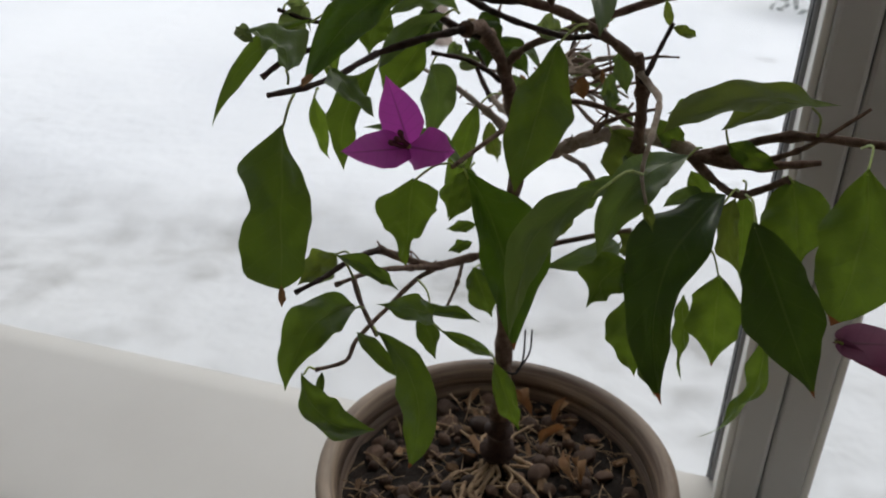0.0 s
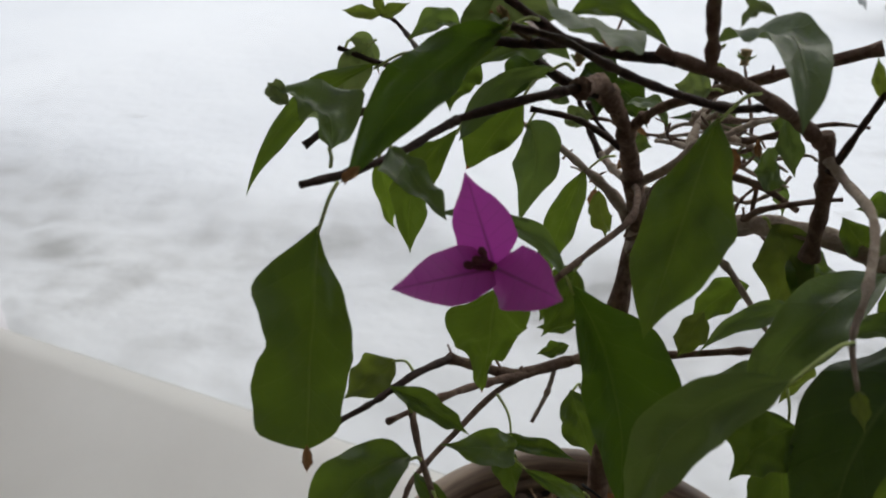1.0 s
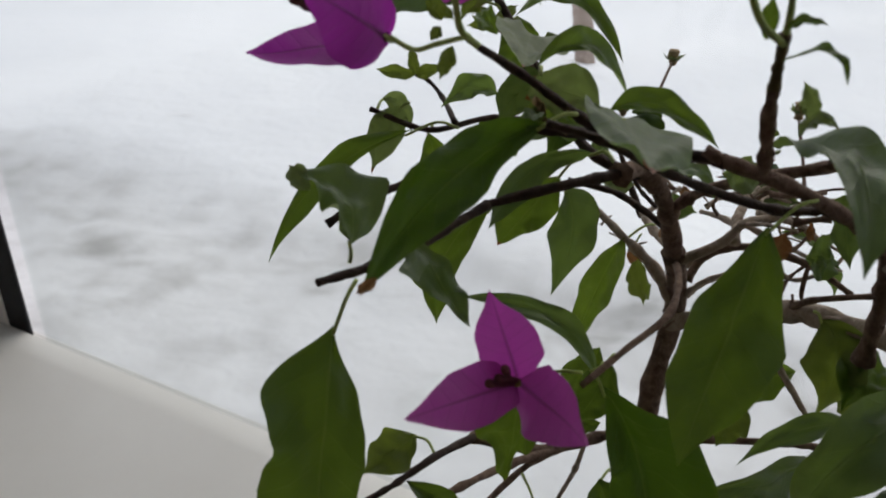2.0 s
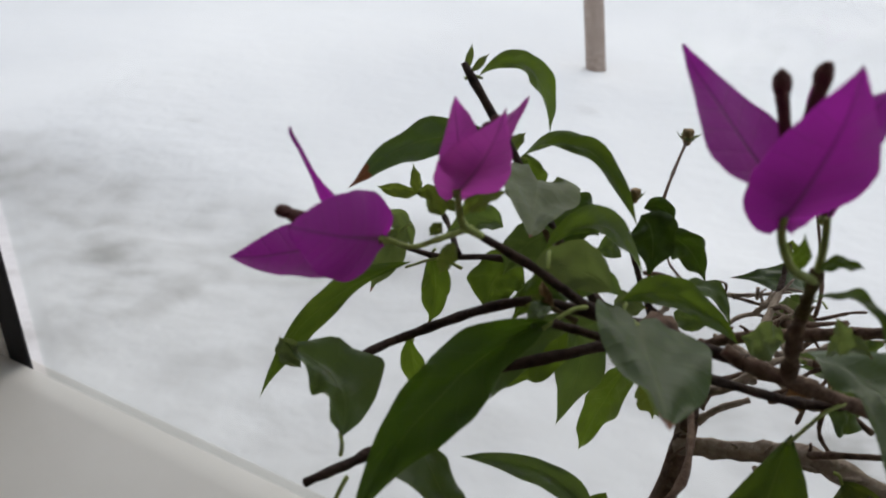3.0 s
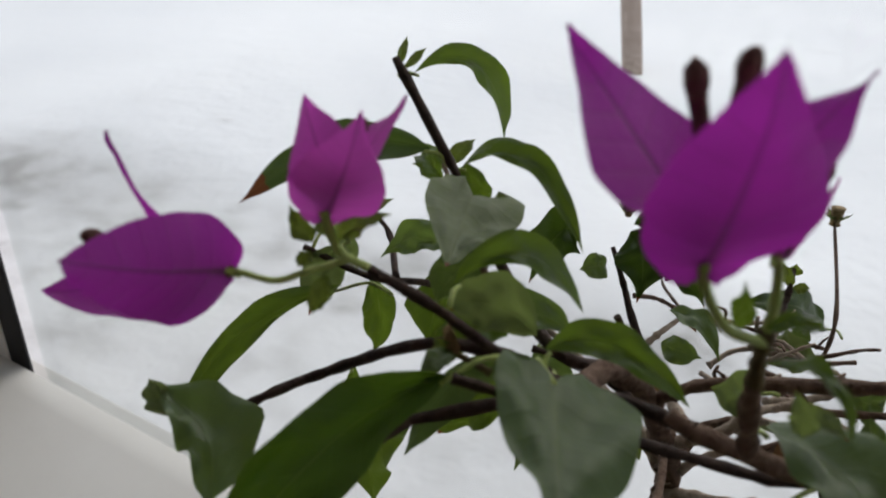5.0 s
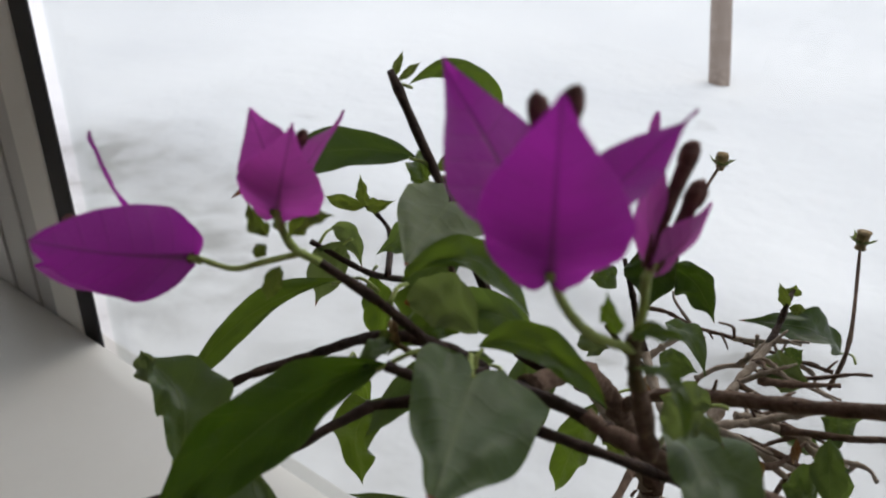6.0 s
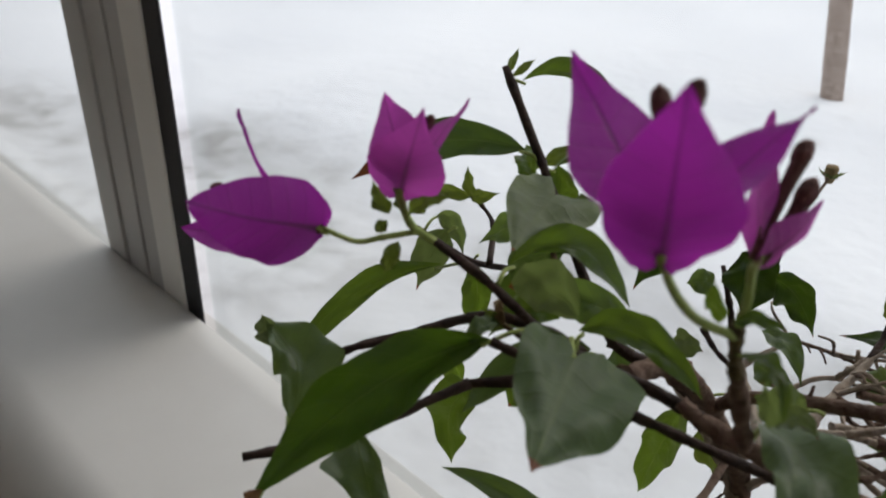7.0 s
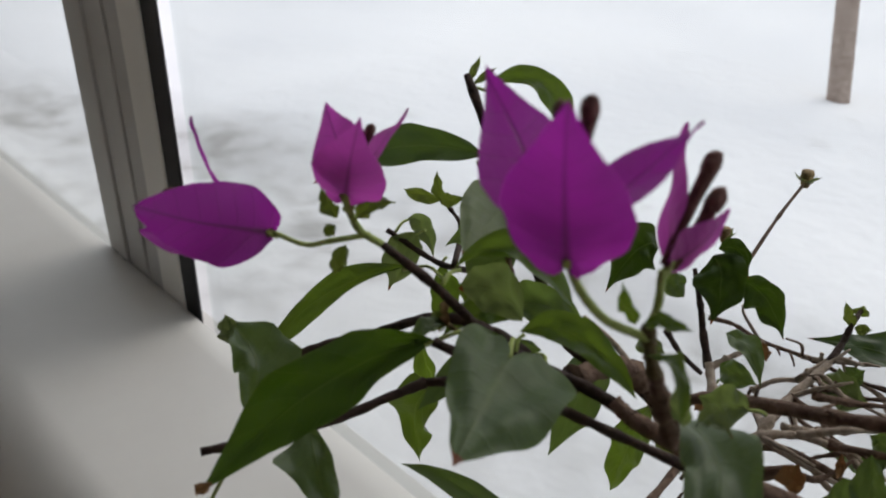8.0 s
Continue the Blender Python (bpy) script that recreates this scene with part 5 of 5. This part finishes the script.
# low left leaves
leaf((-0.0013, 0.3215, 1.0997), (-0.028, 0.290, 1.077), 0.020, 0, LEAF, (0.002, 0.322, 1.098), mid=(-0.0175, 0.3050, 1.0993), fold=0.12, wave=0.06, edges=((0.087, 0.187, 0.233, 0.183, 0.073), (0.111, 0.201, 0.207, 0.133, 0.03)), twist=0, calm=0.35)
leaf((-0.026, 0.313, 1.070), (0.008, 0.298, 1.050), 0.018, 0, LEAF, (-0.023, 0.327, 1.061), mid=(-0.0159, 0.3040, 1.0522), fold=0.22, wave=0.06, edges=((0.057, 0.159, 0.173, 0.20, 0.11), (0.061, 0.156, 0.203, 0.161, 0.06)), twist=0, calm=0.35)
leaf((0.009, 0.308, 1.096), (0.024, 0.272, 1.053), 0.0165, 0, LEAF_TIP, (0.007, 0.312, 1.095), mid=(0.0267, 0.2910, 1.0758), wave=0.06, edges=((0.025, 0.101, 0.145, 0.129, 0.055), (0.06, 0.126, 0.135, 0.117, 0.065)), twist=0, calm=0.35)
leaf((-0.010, 0.332, 1.119), (0.016, 0.333, 1.101), 0.008, 0, LEAF, (-0.004, 0.338, 1.104), arch=0.16, fold=0.3)
leaf((0.031, 0.367, 1.066), (0.005, 0.341, 1.088), 0.014, -15, LEAF, (0.022, 0.392, 1.072), arch=0.12)
leaf((0.025, 0.38, 1.060), (0.032, 0.37, 1.036), 0.012, 25, LEAF, wave=0.07)
leaf((0.035, 0.366, 1.057), (0.064, 0.375, 1.034), 0.007, 20, LEAF, (0.026, 0.370, 1.061), facing=(0, -0.5, 0.8), arch=0.12)
leaf((0.064, 0.380, 1.028), (0.079, 0.372, 0.985), 0.013, 15, LEAF, (0.060, 0.376, 1.038), arch=0.06, wave=0.10)
leaf((0.020, 0.372, 1.065), (0.055, 0.372, 1.058), 0.007, 0, LEAF, facing=(0, -0.5, 0.8), arch=0.2)
leaf((-0.019, 0.383, 1.092), (-0.037, 0.369, 1.081), 0.017, 0, LEAF_YOUNG, (-0.008, 0.366, 1.099))
leaf((-0.005, 0.345, 1.070), (0.018, 0.330, 1.052), 0.008, 10, LEAF, arch=0.12)
leaf((-0.020, 0.329, 1.058), (-0.021, 0.320, 1.048), 0.004, 0, LEAF)
# centre
leaf((0.046, 0.348, 1.153), (0.071, 0.345, 1.060), 0.032, 0, LEAF_DEEP, (0.043, 0.348, 1.156), mid=(0.0636, 0.3550, 1.1102), wave=0.05, nu=28, edges=((0.03, 0.093, 0.115, 0.097, 0.044), (0.059, 0.164, 0.225, 0.144, 0.037)), twist=0, calm=0.35)
leaf((0.0880, 0.2690, 1.1800), (0.0630, 0.2850, 1.1080), 0.0165, 0, LEAF_SAGE, (0.1080, 0.2915, 1.1760), mid=(0.0694, 0.2790, 1.1537), wave=0.06, fold=0.10, nu=28, edges=((0.040, 0.085, 0.11, 0.065, 0.030), (0.065, 0.095, 0.103, 0.086, 0.024)), twist=0, calm=0.35)
leaf((0.1465, 0.3680, 1.1535), (0.1070, 0.3530, 1.1010), 0.0190, -5, LEAF_SAGE, (0.1553, 0.3780, 1.1534), mid=(0.1140, 0.3410, 1.1440), wave=0.04, wide=0.38, twist=0)
leaf((0.1232, 0.3600, 1.1420), (0.0868, 0.3450, 1.1326), 0.0075, -10, LEAF_SAGE, mid=(0.1029, 0.3520, 1.1433), wave=0.05)
leaf((0.051, 0.38, 1.087), (0.061, 0.37, 1.063), 0.017, 0, LEAF, (0.056, 0.400, 1.073))
leaf((0.131, 0.41, 1.085), (0.083, 0.38, 1.087), 0.015, -30, LEAF_SAGE, (0.133, 0.402, 1.098), arch=0.12)
leaf((0.053, 0.42, 1.091), (0.036, 0.42, 1.088), 0.007, 0, LEAF)
leaf((0.051, 0.42, 1.080), (0.037, 0.42, 1.074), 0.007, 0, LEAF)
leaf((0.046, 0.40, 1.131), (0.037, 0.40, 1.104), 0.015, 0, LEAF)
leaf((0.100, 0.40, 1.115), (0.093, 0.40, 1.092), 0.012, 0, LEAF_YOUNG)
# right-hand leaves close to the room
leaf((0.1573, 0.3420, 1.1459), (0.1340, 0.3080, 1.0582), 0.0330, 0, LEAF_DARK, (0.1661, 0.3520, 1.1434), mid=(0.1289, 0.3180, 1.1161), wave=0.07, fold=0.06, nu=30, edges=((0.10, 0.186, 0.175, 0.099, 0.060), (0.059, 0.149, 0.094, 0.080, 0.026)), twist=0, calm=0.35)
leaf((0.1374, 0.3300, 1.0915), (0.1325, 0.3120, 1.0612), 0.0140, 35, LEAF_SAGE, mid=(0.1290, 0.3180, 1.0784), wave=0.06)
leaf((0.126, 0.36, 1.084), (0.132, 0.35, 1.042), 0.024, 0, LEAF_TIP, (0.128, 0.375, 1.100))
leaf((0.1627, 0.3220, 1.1432), (0.1899, 0.2900, 1.0785), 0.0300, 0, LEAF_DARK, (0.1669, 0.3450, 1.1447), wave=0.05, edges=((0.067, 0.165, 0.205, 0.15, 0.035), (0.093, 0.159, 0.186, 0.128, 0.036)), twist=0, calm=0.35)
leaf((0.191, 0.300, 1.176), (0.182, 0.280, 1.121), 0.034, 0, LEAF_TIP, (0.2052, 0.3350, 1.1705), mid=(0.1906, 0.2900, 1.1483), wave=0.03, fold=0.04, edges=((0.093, 0.22, 0.257, 0.217, 0.10), (0.07, 0.229, 0.287, 0.264, 0.12)), twist=0, calm=0.35)
leaf((0.168, 0.36, 1.096), (0.169, 0.35, 1.050), 0.027, 0, LEAF_TIP, (0.160, 0.368, 1.110), wide=0.4)
leaf((0.156, 0.37, 1.079), (0.159, 0.36, 1.033), 0.010, 30, LEAF, wave=0.08, twist=50)
leaf((0.180, 0.38, 1.130), (0.182, 0.37, 1.088), 0.016, 0, LEAF, (0.175, 0.372, 1.140))
leaf((0.188, 0.35, 1.150), (0.190, 0.33, 1.117), 0.028, 0, LEAF_TIP, (0.184, 0.352, 1.150))
# the lighter young-leaf colour on this pair stands in for light shining through
leaf((0.192, 0.352, 1.182), (0.123, 0.330, 1.177), 0.016, 0, LEAF_YOUNG, (0.196, 0.355, 1.168), facing=(0.1, -0.6, 0.7), mid=(0.1539, 0.3420, 1.1875), wave=0.05, edges=((0.073, 0.09, 0.105, 0.107, 0.060), (0.028, 0.054, 0.083, 0.07, 0.02)), twist=0, calm=0.35)
leaf((0.160, 0.37, 1.165), (0.206, 0.36, 1.181), 0.013, 0, LEAF_YOUNG, (0.166, 0.374, 1.156), facing=(0.1, -0.5, 0.8), arch=0.16)
leaf((0.1951, 0.3600, 1.0630), (0.1626, 0.3380, 1.0166), 0.0135, 25, LEAF, mid=(0.1917, 0.3500, 1.0301), wave=0.16, twist=70, wide=0.38)
leaf((0.1685, 0.3600, 1.1365), (0.1767, 0.3500, 1.1004), 0.0125, 20, LEAF_YOUNG, mid=(0.1668, 0.3550, 1.1189), wave=0.08)
leaf((0.240, 0.345, 1.165), (0.236, 0.320, 1.120), 0.03, 0, LEAF, (0.236, 0.347, 1.166))
leaf((0.165, 0.372, 1.158), (0.186, 0.362, 1.150), 0.011, 20, LEAF, arch=0.1)
leaf((0.135, 0.385, 1.165), (0.150, 0.39, 1.148), 0.011, 10, LEAF, arch=0.2)
leaf((0.158, 0.39, 1.165), (0.140, 0.39, 1.166), 0.012, 10, LEAF, arch=0.2)
leaf((0.125, 0.45, 1.156), (0.110, 0.45, 1.161), 0.007, 0, LEAF_SAGE, facing=(0, -0.5, 0.8), arch=0.25)
leaf((0.121, 0.42, 1.186), (0.125, 0.41, 1.168), 0.009, 0, LEAF_SAGE)
leaf((0.131, 0.37, 1.210), (0.128, 0.372, 1.222), 0.004, 0, LEAF_YOUNG)
leaf((0.132, 0.37, 1.210), (0.143, 0.37, 1.206), 0.005, 0, LEAF_YOUNG, arch=0.1)
leaf((0.152, 0.378, 1.142), (0.165, 0.375, 1.122), 0.012, 15, LEAF)
leaf((0.145, 0.382, 1.143), (0.132, 0.380, 1.128), 0.010, 15, LEAF)
leaf((0.1174, 0.4000, 1.1534), (0.1202, 0.3900, 1.1206), 0.0210, 0, LEAF_YOUNG, (0.1141, 0.4000, 1.1563), mid=(0.1240, 0.3950, 1.1409), wave=0.06)
leaf((0.1406, 0.3950, 1.1394), (0.1261, 0.3850, 1.1277), 0.0200, 0, LEAF, mid=(0.1319, 0.3900, 1.1384), wave=0.08)
leaf((0.1425, 0.4000, 1.1162), (0.1256, 0.4000, 1.1294), 0.0120, 0, LEAF_YOUNG, mid=(0.1325, 0.4000, 1.1232), wave=0.08)
limb(0.0019, 0.0013, BARK_OLD, (0.0985, 0.4270, 1.1300), (0.1067, 0.4100, 1.1305), (0.1150, 0.4050, 1.1205), (0.1245, 0.4000, 1.1080), knots=0.4)
leaf((0.0640, 0.555, 1.097), (0.0655, 0.556, 1.081), 0.0085, 0, LEAF_DRY, (0.066, 0.545, 1.108), wave=0.08)
leaf((0.1233, 0.4300, 1.1109), (0.1013, 0.4300, 1.0854), 0.0140, 0, LEAF_TIP, mid=(0.1113, 0.4300, 1.1029), wave=0.05)
leaf((0.1271, 0.4000, 1.0967), (0.1356, 0.4000, 1.0736), 0.0170, 0, LEAF_YOUNG, mid=(0.1369, 0.4000, 1.0889), wave=0.06)
leaf((0.1392, 0.3700, 1.1266), (0.1622, 0.3700, 1.1264), 0.0090, 0, LEAF_SAGE, mid=(0.1509, 0.3700, 1.1322), facing=(0, -0.5, 0.8), wave=0.05)
leaf((0.1163, 0.3300, 1.1193), (0.1005, 0.3300, 1.0952), 0.0200, 0, LEAF, (0.1209, 0.3350, 1.1190), mid=(0.1072, 0.3300, 1.1103), wave=0.06)
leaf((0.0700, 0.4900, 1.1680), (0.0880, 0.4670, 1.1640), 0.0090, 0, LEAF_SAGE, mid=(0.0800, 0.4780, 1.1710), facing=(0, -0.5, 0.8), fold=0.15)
limb(0.0013, 0.0008, BARK_MID, (0.1174, 0.4550, 1.1310), (0.1207, 0.4600, 1.1363), (0.1274, 0.4600, 1.1447), name="twig", knots=0.4, sides=6)
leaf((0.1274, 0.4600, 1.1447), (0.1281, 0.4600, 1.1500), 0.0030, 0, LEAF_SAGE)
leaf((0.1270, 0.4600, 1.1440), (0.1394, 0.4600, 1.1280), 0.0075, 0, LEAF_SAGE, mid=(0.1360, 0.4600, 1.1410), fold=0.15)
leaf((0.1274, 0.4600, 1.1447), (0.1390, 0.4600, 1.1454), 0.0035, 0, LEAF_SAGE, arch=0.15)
leaf((-0.0400, 0.3460, 1.2078), (-0.0478, 0.3512, 1.2128), 0.0062, 0, LEAF_PALE, facing=(0.2, -0.8, 0.3), wide=0.55, fold=0.25, name="leaf_curl")
# far leaves over the window side
leaf((0.147, 0.580, 1.116), (0.098, 0.540, 1.147), 0.018, 0, LEAF_DARK, (0.150, 0.56, 1.125), facing=(0, -0.5, 0.85), arch=0.12)
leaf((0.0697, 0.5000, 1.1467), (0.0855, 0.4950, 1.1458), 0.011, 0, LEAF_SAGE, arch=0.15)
leaf((0.1059, 0.4900, 1.1610), (0.1235, 0.4800, 1.1613), 0.014, 0, LEAF_PALE, arch=0.1)
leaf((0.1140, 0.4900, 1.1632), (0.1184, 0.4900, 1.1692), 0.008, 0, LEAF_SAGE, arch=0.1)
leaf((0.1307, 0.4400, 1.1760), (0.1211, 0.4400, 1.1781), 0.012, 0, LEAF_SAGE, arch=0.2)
leaf((0.0815, 0.5300, 1.1443), (0.0850, 0.5300, 1.1352), 0.005, 0, LEAF_DRY, wave=0.3)
leaf((0.0676, 0.4700, 1.1482), (0.0714, 0.4700, 1.1445), 0.006, 0, LEAF_DRY, wave=0.3)
leaf((0.1047, 0.4200, 1.1746), (0.1058, 0.4200, 1.1622), 0.008, 0, LEAF_DRY, wave=0.3, bow=0.1)
leaf((0.1141, 0.4300, 1.1710), (0.1174, 0.4300, 1.1713), 0.007, 0, LEAF_DRY, wave=0.3)
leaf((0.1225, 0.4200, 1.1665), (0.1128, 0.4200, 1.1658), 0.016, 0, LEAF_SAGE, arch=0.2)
leaf((0.0421, 0.4700, 1.1668), (0.0550, 0.4600, 1.1712), 0.01, 0, LEAF_PALE)
leaf((0.0309, 0.5300, 1.1766), (0.0133, 0.5200, 1.1527), 0.0210, 0, LEAF_DARK, mid=(0.0226, 0.5250, 1.1740), wave=0.06, wide=0.4)
leaf((0.0521, 0.5450, 1.1713), (0.0588, 0.5300, 1.1451), 0.0240, 0, LEAF_DARK, mid=(0.0589, 0.5400, 1.1619), wave=0.06, wide=0.4)
leaf((0.0532, 0.5500, 1.1727), (0.0686, 0.5450, 1.1641), 0.0100, 0, LEAF_DARK, mid=(0.0623, 0.5500, 1.1739), fold=0.25)
leaf((0.0651, 0.5520, 1.1590), (0.0887, 0.5500, 1.1360), 0.0165, 0, LEAF_DARK, mid=(0.0776, 0.5520, 1.1529), fold=0.2)
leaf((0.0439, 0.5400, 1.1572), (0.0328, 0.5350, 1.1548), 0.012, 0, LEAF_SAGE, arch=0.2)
leaf((0.1111, 0.5000, 1.1790), (0.1063, 0.5000, 1.1888), 0.004, 0, LEAF_YOUNG)
leaf((0.1115, 0.5000, 1.1791), (0.1174, 0.5000, 1.1800), 0.004, 0, LEAF_YOUNG, arch=0.1)
leaf((0.1130, 0.5100, 1.1790), (0.1129, 0.5100, 1.1839), 0.006, 0, LEAF_YOUNG)


def bud(at, r, seed):
    rng = random.Random(seed)
    at = V(at)
    b = part("bud", tube([at - V((0, 0, r)), at, at + V((0, 0, r * 1.2))], r * 0.5, r * 0.8, 8, 4, 0.3, rng), BUD, plant, "small closed brownish bud", origin=at)
    for i in range(6):
        a = i * 1.05 + rng.uniform(-0.3, 0.3)
        d = V((math.cos(a), math.sin(a), 0.5)) * r * 1.7
        part("scale", blade(at - V((0, 0, r * 0.5)), at + d, r * 1.0, V((0, 0, 1)), arch=-0.1, seed=seed + i, nu=5, nv=2), LEAF_YOUNG, b, origin=at)


bud((0.077, 0.639, 1.180), 0.0042, 1)
bud((0.147, 0.612, 1.161), 0.0040, 2)
bud((0.050, 0.586, 1.163), 0.0034, 3)

# side spurs and leaf scars along the older wood
rng = random.Random(41)


def spurs(a, b, n, length, mat):
    a, b = V(a), V(b)
    for i in range(n):
        p = a.lerp(b, (i + rng.uniform(0.2, 0.8)) / n)
        d = V((rng.uniform(-1, 1), rng.uniform(-1, 1), rng.uniform(-0.4, 1))).normalized() * length * rng.uniform(0.5, 1.3)
        limb(0.0009, 0.0005, mat, p - d * 0.2, p + d * 0.5 + V((0, 0, 0.0006)), p + d, name="spur", knots=0.2, sides=5)


spurs((0.092, 0.440, 1.126), (0.125, 0.403, 1.151), 6, 0.010, BARK_OLD)
spurs((0.1195, 0.372, 1.195), (0.127, 0.383, 1.152), 6, 0.006, BARK_MID)
spurs((0.03, 0.41, 1.07), (0.003, 0.384, 1.094), 6, 0.007, BARK_MID)
spurs((0.0794, 0.545, 1.1356), (0.1396, 0.545, 1.1276), 6, 0.010, BARK_MID)
spurs((0.0735, 0.452, 1.085), (0.0705, 0.436, 1.155), 6, 0.006, BARK_MID)
spurs((0.042, 0.47, 1.149), (0.067, 0.454, 1.136), 4, 0.010, BARK_OLD)
spurs((0.0805, 0.413, 1.1935), (0.1125, 0.400, 1.209), 5, 0.006, BARK_MID)

# surface roots
for i in range(17):
    a = rng.uniform(0, 6.283)
    r1 = rng.uniform(0.03, 0.088)
    p0 = (0.072 + 0.010 * math.cos(a), 0.452 + 0.010 * math.sin(a))
    pts = []
    for k in range(5):
        t = k / 4
        x = p0[0] + math.cos(a + 0.7 * t * rng.uniform(-1, 1)) * r1 * t + rng.uniform(-0.004, 0.004)
        y = p0[1] + math.sin(a + 0.7 * t * rng.uniform(-1, 1)) * r1 * t + rng.uniform(-0.004, 0.004)
        d = math.hypot(x - POT_C.x, y - POT_C.y)
        if d > 0.098:
            x, y = POT_C.x + (x - POT_C.x) * 0.098 / d, POT_C.y + (y - POT_C.y) * 0.098 / d
        pts.append((x, y, soil_height(x, y) + 0.004 + 0.004 * rng.random() * (1 - t)))
    limb(rng.uniform(0.0009, 0.0032), 0.0006, ROOT, *pts, name="root", knots=0.3, sides=6)


# crumbs of bark and broken rootlets lying all over the soil
crumbs = bmesh.new()
for i in range(300):
    a, r = rng.uniform(0, 6.283), 0.100 * math.sqrt(rng.random())
    x, y = POT_C.x + r * math.cos(a), POT_C.y + r * math.sin(a)
    p = V((x, y, soil_height(x, y) + rng.uniform(0.001, 0.0075)))
    d = V((rng.uniform(-1, 1), rng.uniform(-1, 1), rng.uniform(-0.35, 0.35))).normalized() * rng.uniform(0.003, 0.011)
    b = V((rng.uniform(-1, 1), rng.uniform(-1, 1), rng.uniform(0, 1))) * 0.002
    piece = tube([p - d, p + b, p + d], rng.uniform(0.0002, 0.0007), rng.uniform(0.0002, 0.0004), 5, 2, 0.3, rng)
    me = bpy.data.meshes.new("crumb")
    piece.to_mesh(me)
    piece.free()
    crumbs.from_mesh(me)
    bpy.data.meshes.remove(me)
tagged(part("root_crumbs", crumbs, ROOT, soil), kind="stuff")


CHIP = rough_material("pine_bark_chip", (0.14, 0.07, 0.034), (0.50, 0.30, 0.15), 120, 0.9, 0.9, 0.001, 0.8)


def chip_mesh(seed):
    r = random.Random(seed)
    bm = box(-1, 1, -0.55, 0.55, -0.22, 0.22, bevel=0.12, seg=1)
    for q in bm.verts:
        q.co += V((r.uniform(-0.25, 0.25), r.uniform(-0.2, 0.2), r.uniform(-0.12, 0.12)))
        q.co.z += 0.25 * q.co.x ** 2
    me = bpy.data.meshes.new("bark_chip")
    bm.to_mesh(me)
    bm.free()
    me.materials.append(CHIP)
    return me


CHIPS = [chip_mesh(k) for k in range(5)]
for i in range(80):
    a, r = rng.uniform(0, 6.283), 0.098 * math.sqrt(rng.random())
    x, y = POT_C.x + r * math.cos(a), POT_C.y + r * math.sin(a)
    if math.hypot(x - 0.072, y - 0.452) < 0.016:
        continue
    chip = new("bark_chip", CHIPS[i % 5])
    chip.parent = soil
    size = rng.uniform(0.0018, 0.0050)
    chip.location = V((x, y, soil_height(x, y) + 0.003 + 0.3 * size)) - soil.location
    chip.rotation_euler = (rng.uniform(-0.7, 0.7), rng.uniform(-0.7, 0.7), rng.uniform(0, 6.28))
    chip.scale = (size * rng.uniform(0.8, 1.7), size, size)


def dried_leaf(x, y, size, a):
    z = soil_height(x, y) + 0.007
    b = V((x, y, z))
    t = b + V((math.cos(a) * size, math.sin(a) * size, 0.004))
    e = part("dried_leaf", blade(b, t, size * 0.26, (0, 0, 1), arch=0.14, fold=1.2, wave=0.3, twist=110, seed=int(x * 9999)), LEAF_DRY, None, origin=b)
    tagged(e, "curled dry orange-brown fallen leaf on potting soil", "fallen leaf", "fallen leaves in the pot")


dried_leaf(0.102, 0.505, 0.030, 2.4)
dried_leaf(0.118, 0.495, 0.028, 1.2)
dried_leaf(0.105, 0.470, 0.026, 0.6)
dried_leaf(0.120, 0.455, 0.030, -1.4)
dried_leaf(0.130, 0.430, 0.024, 1.8)
dried_leaf(0.022, 0.470, 0.020, 1.2)
dried_leaf(0.040, 0.400, 0.020, 2.8)
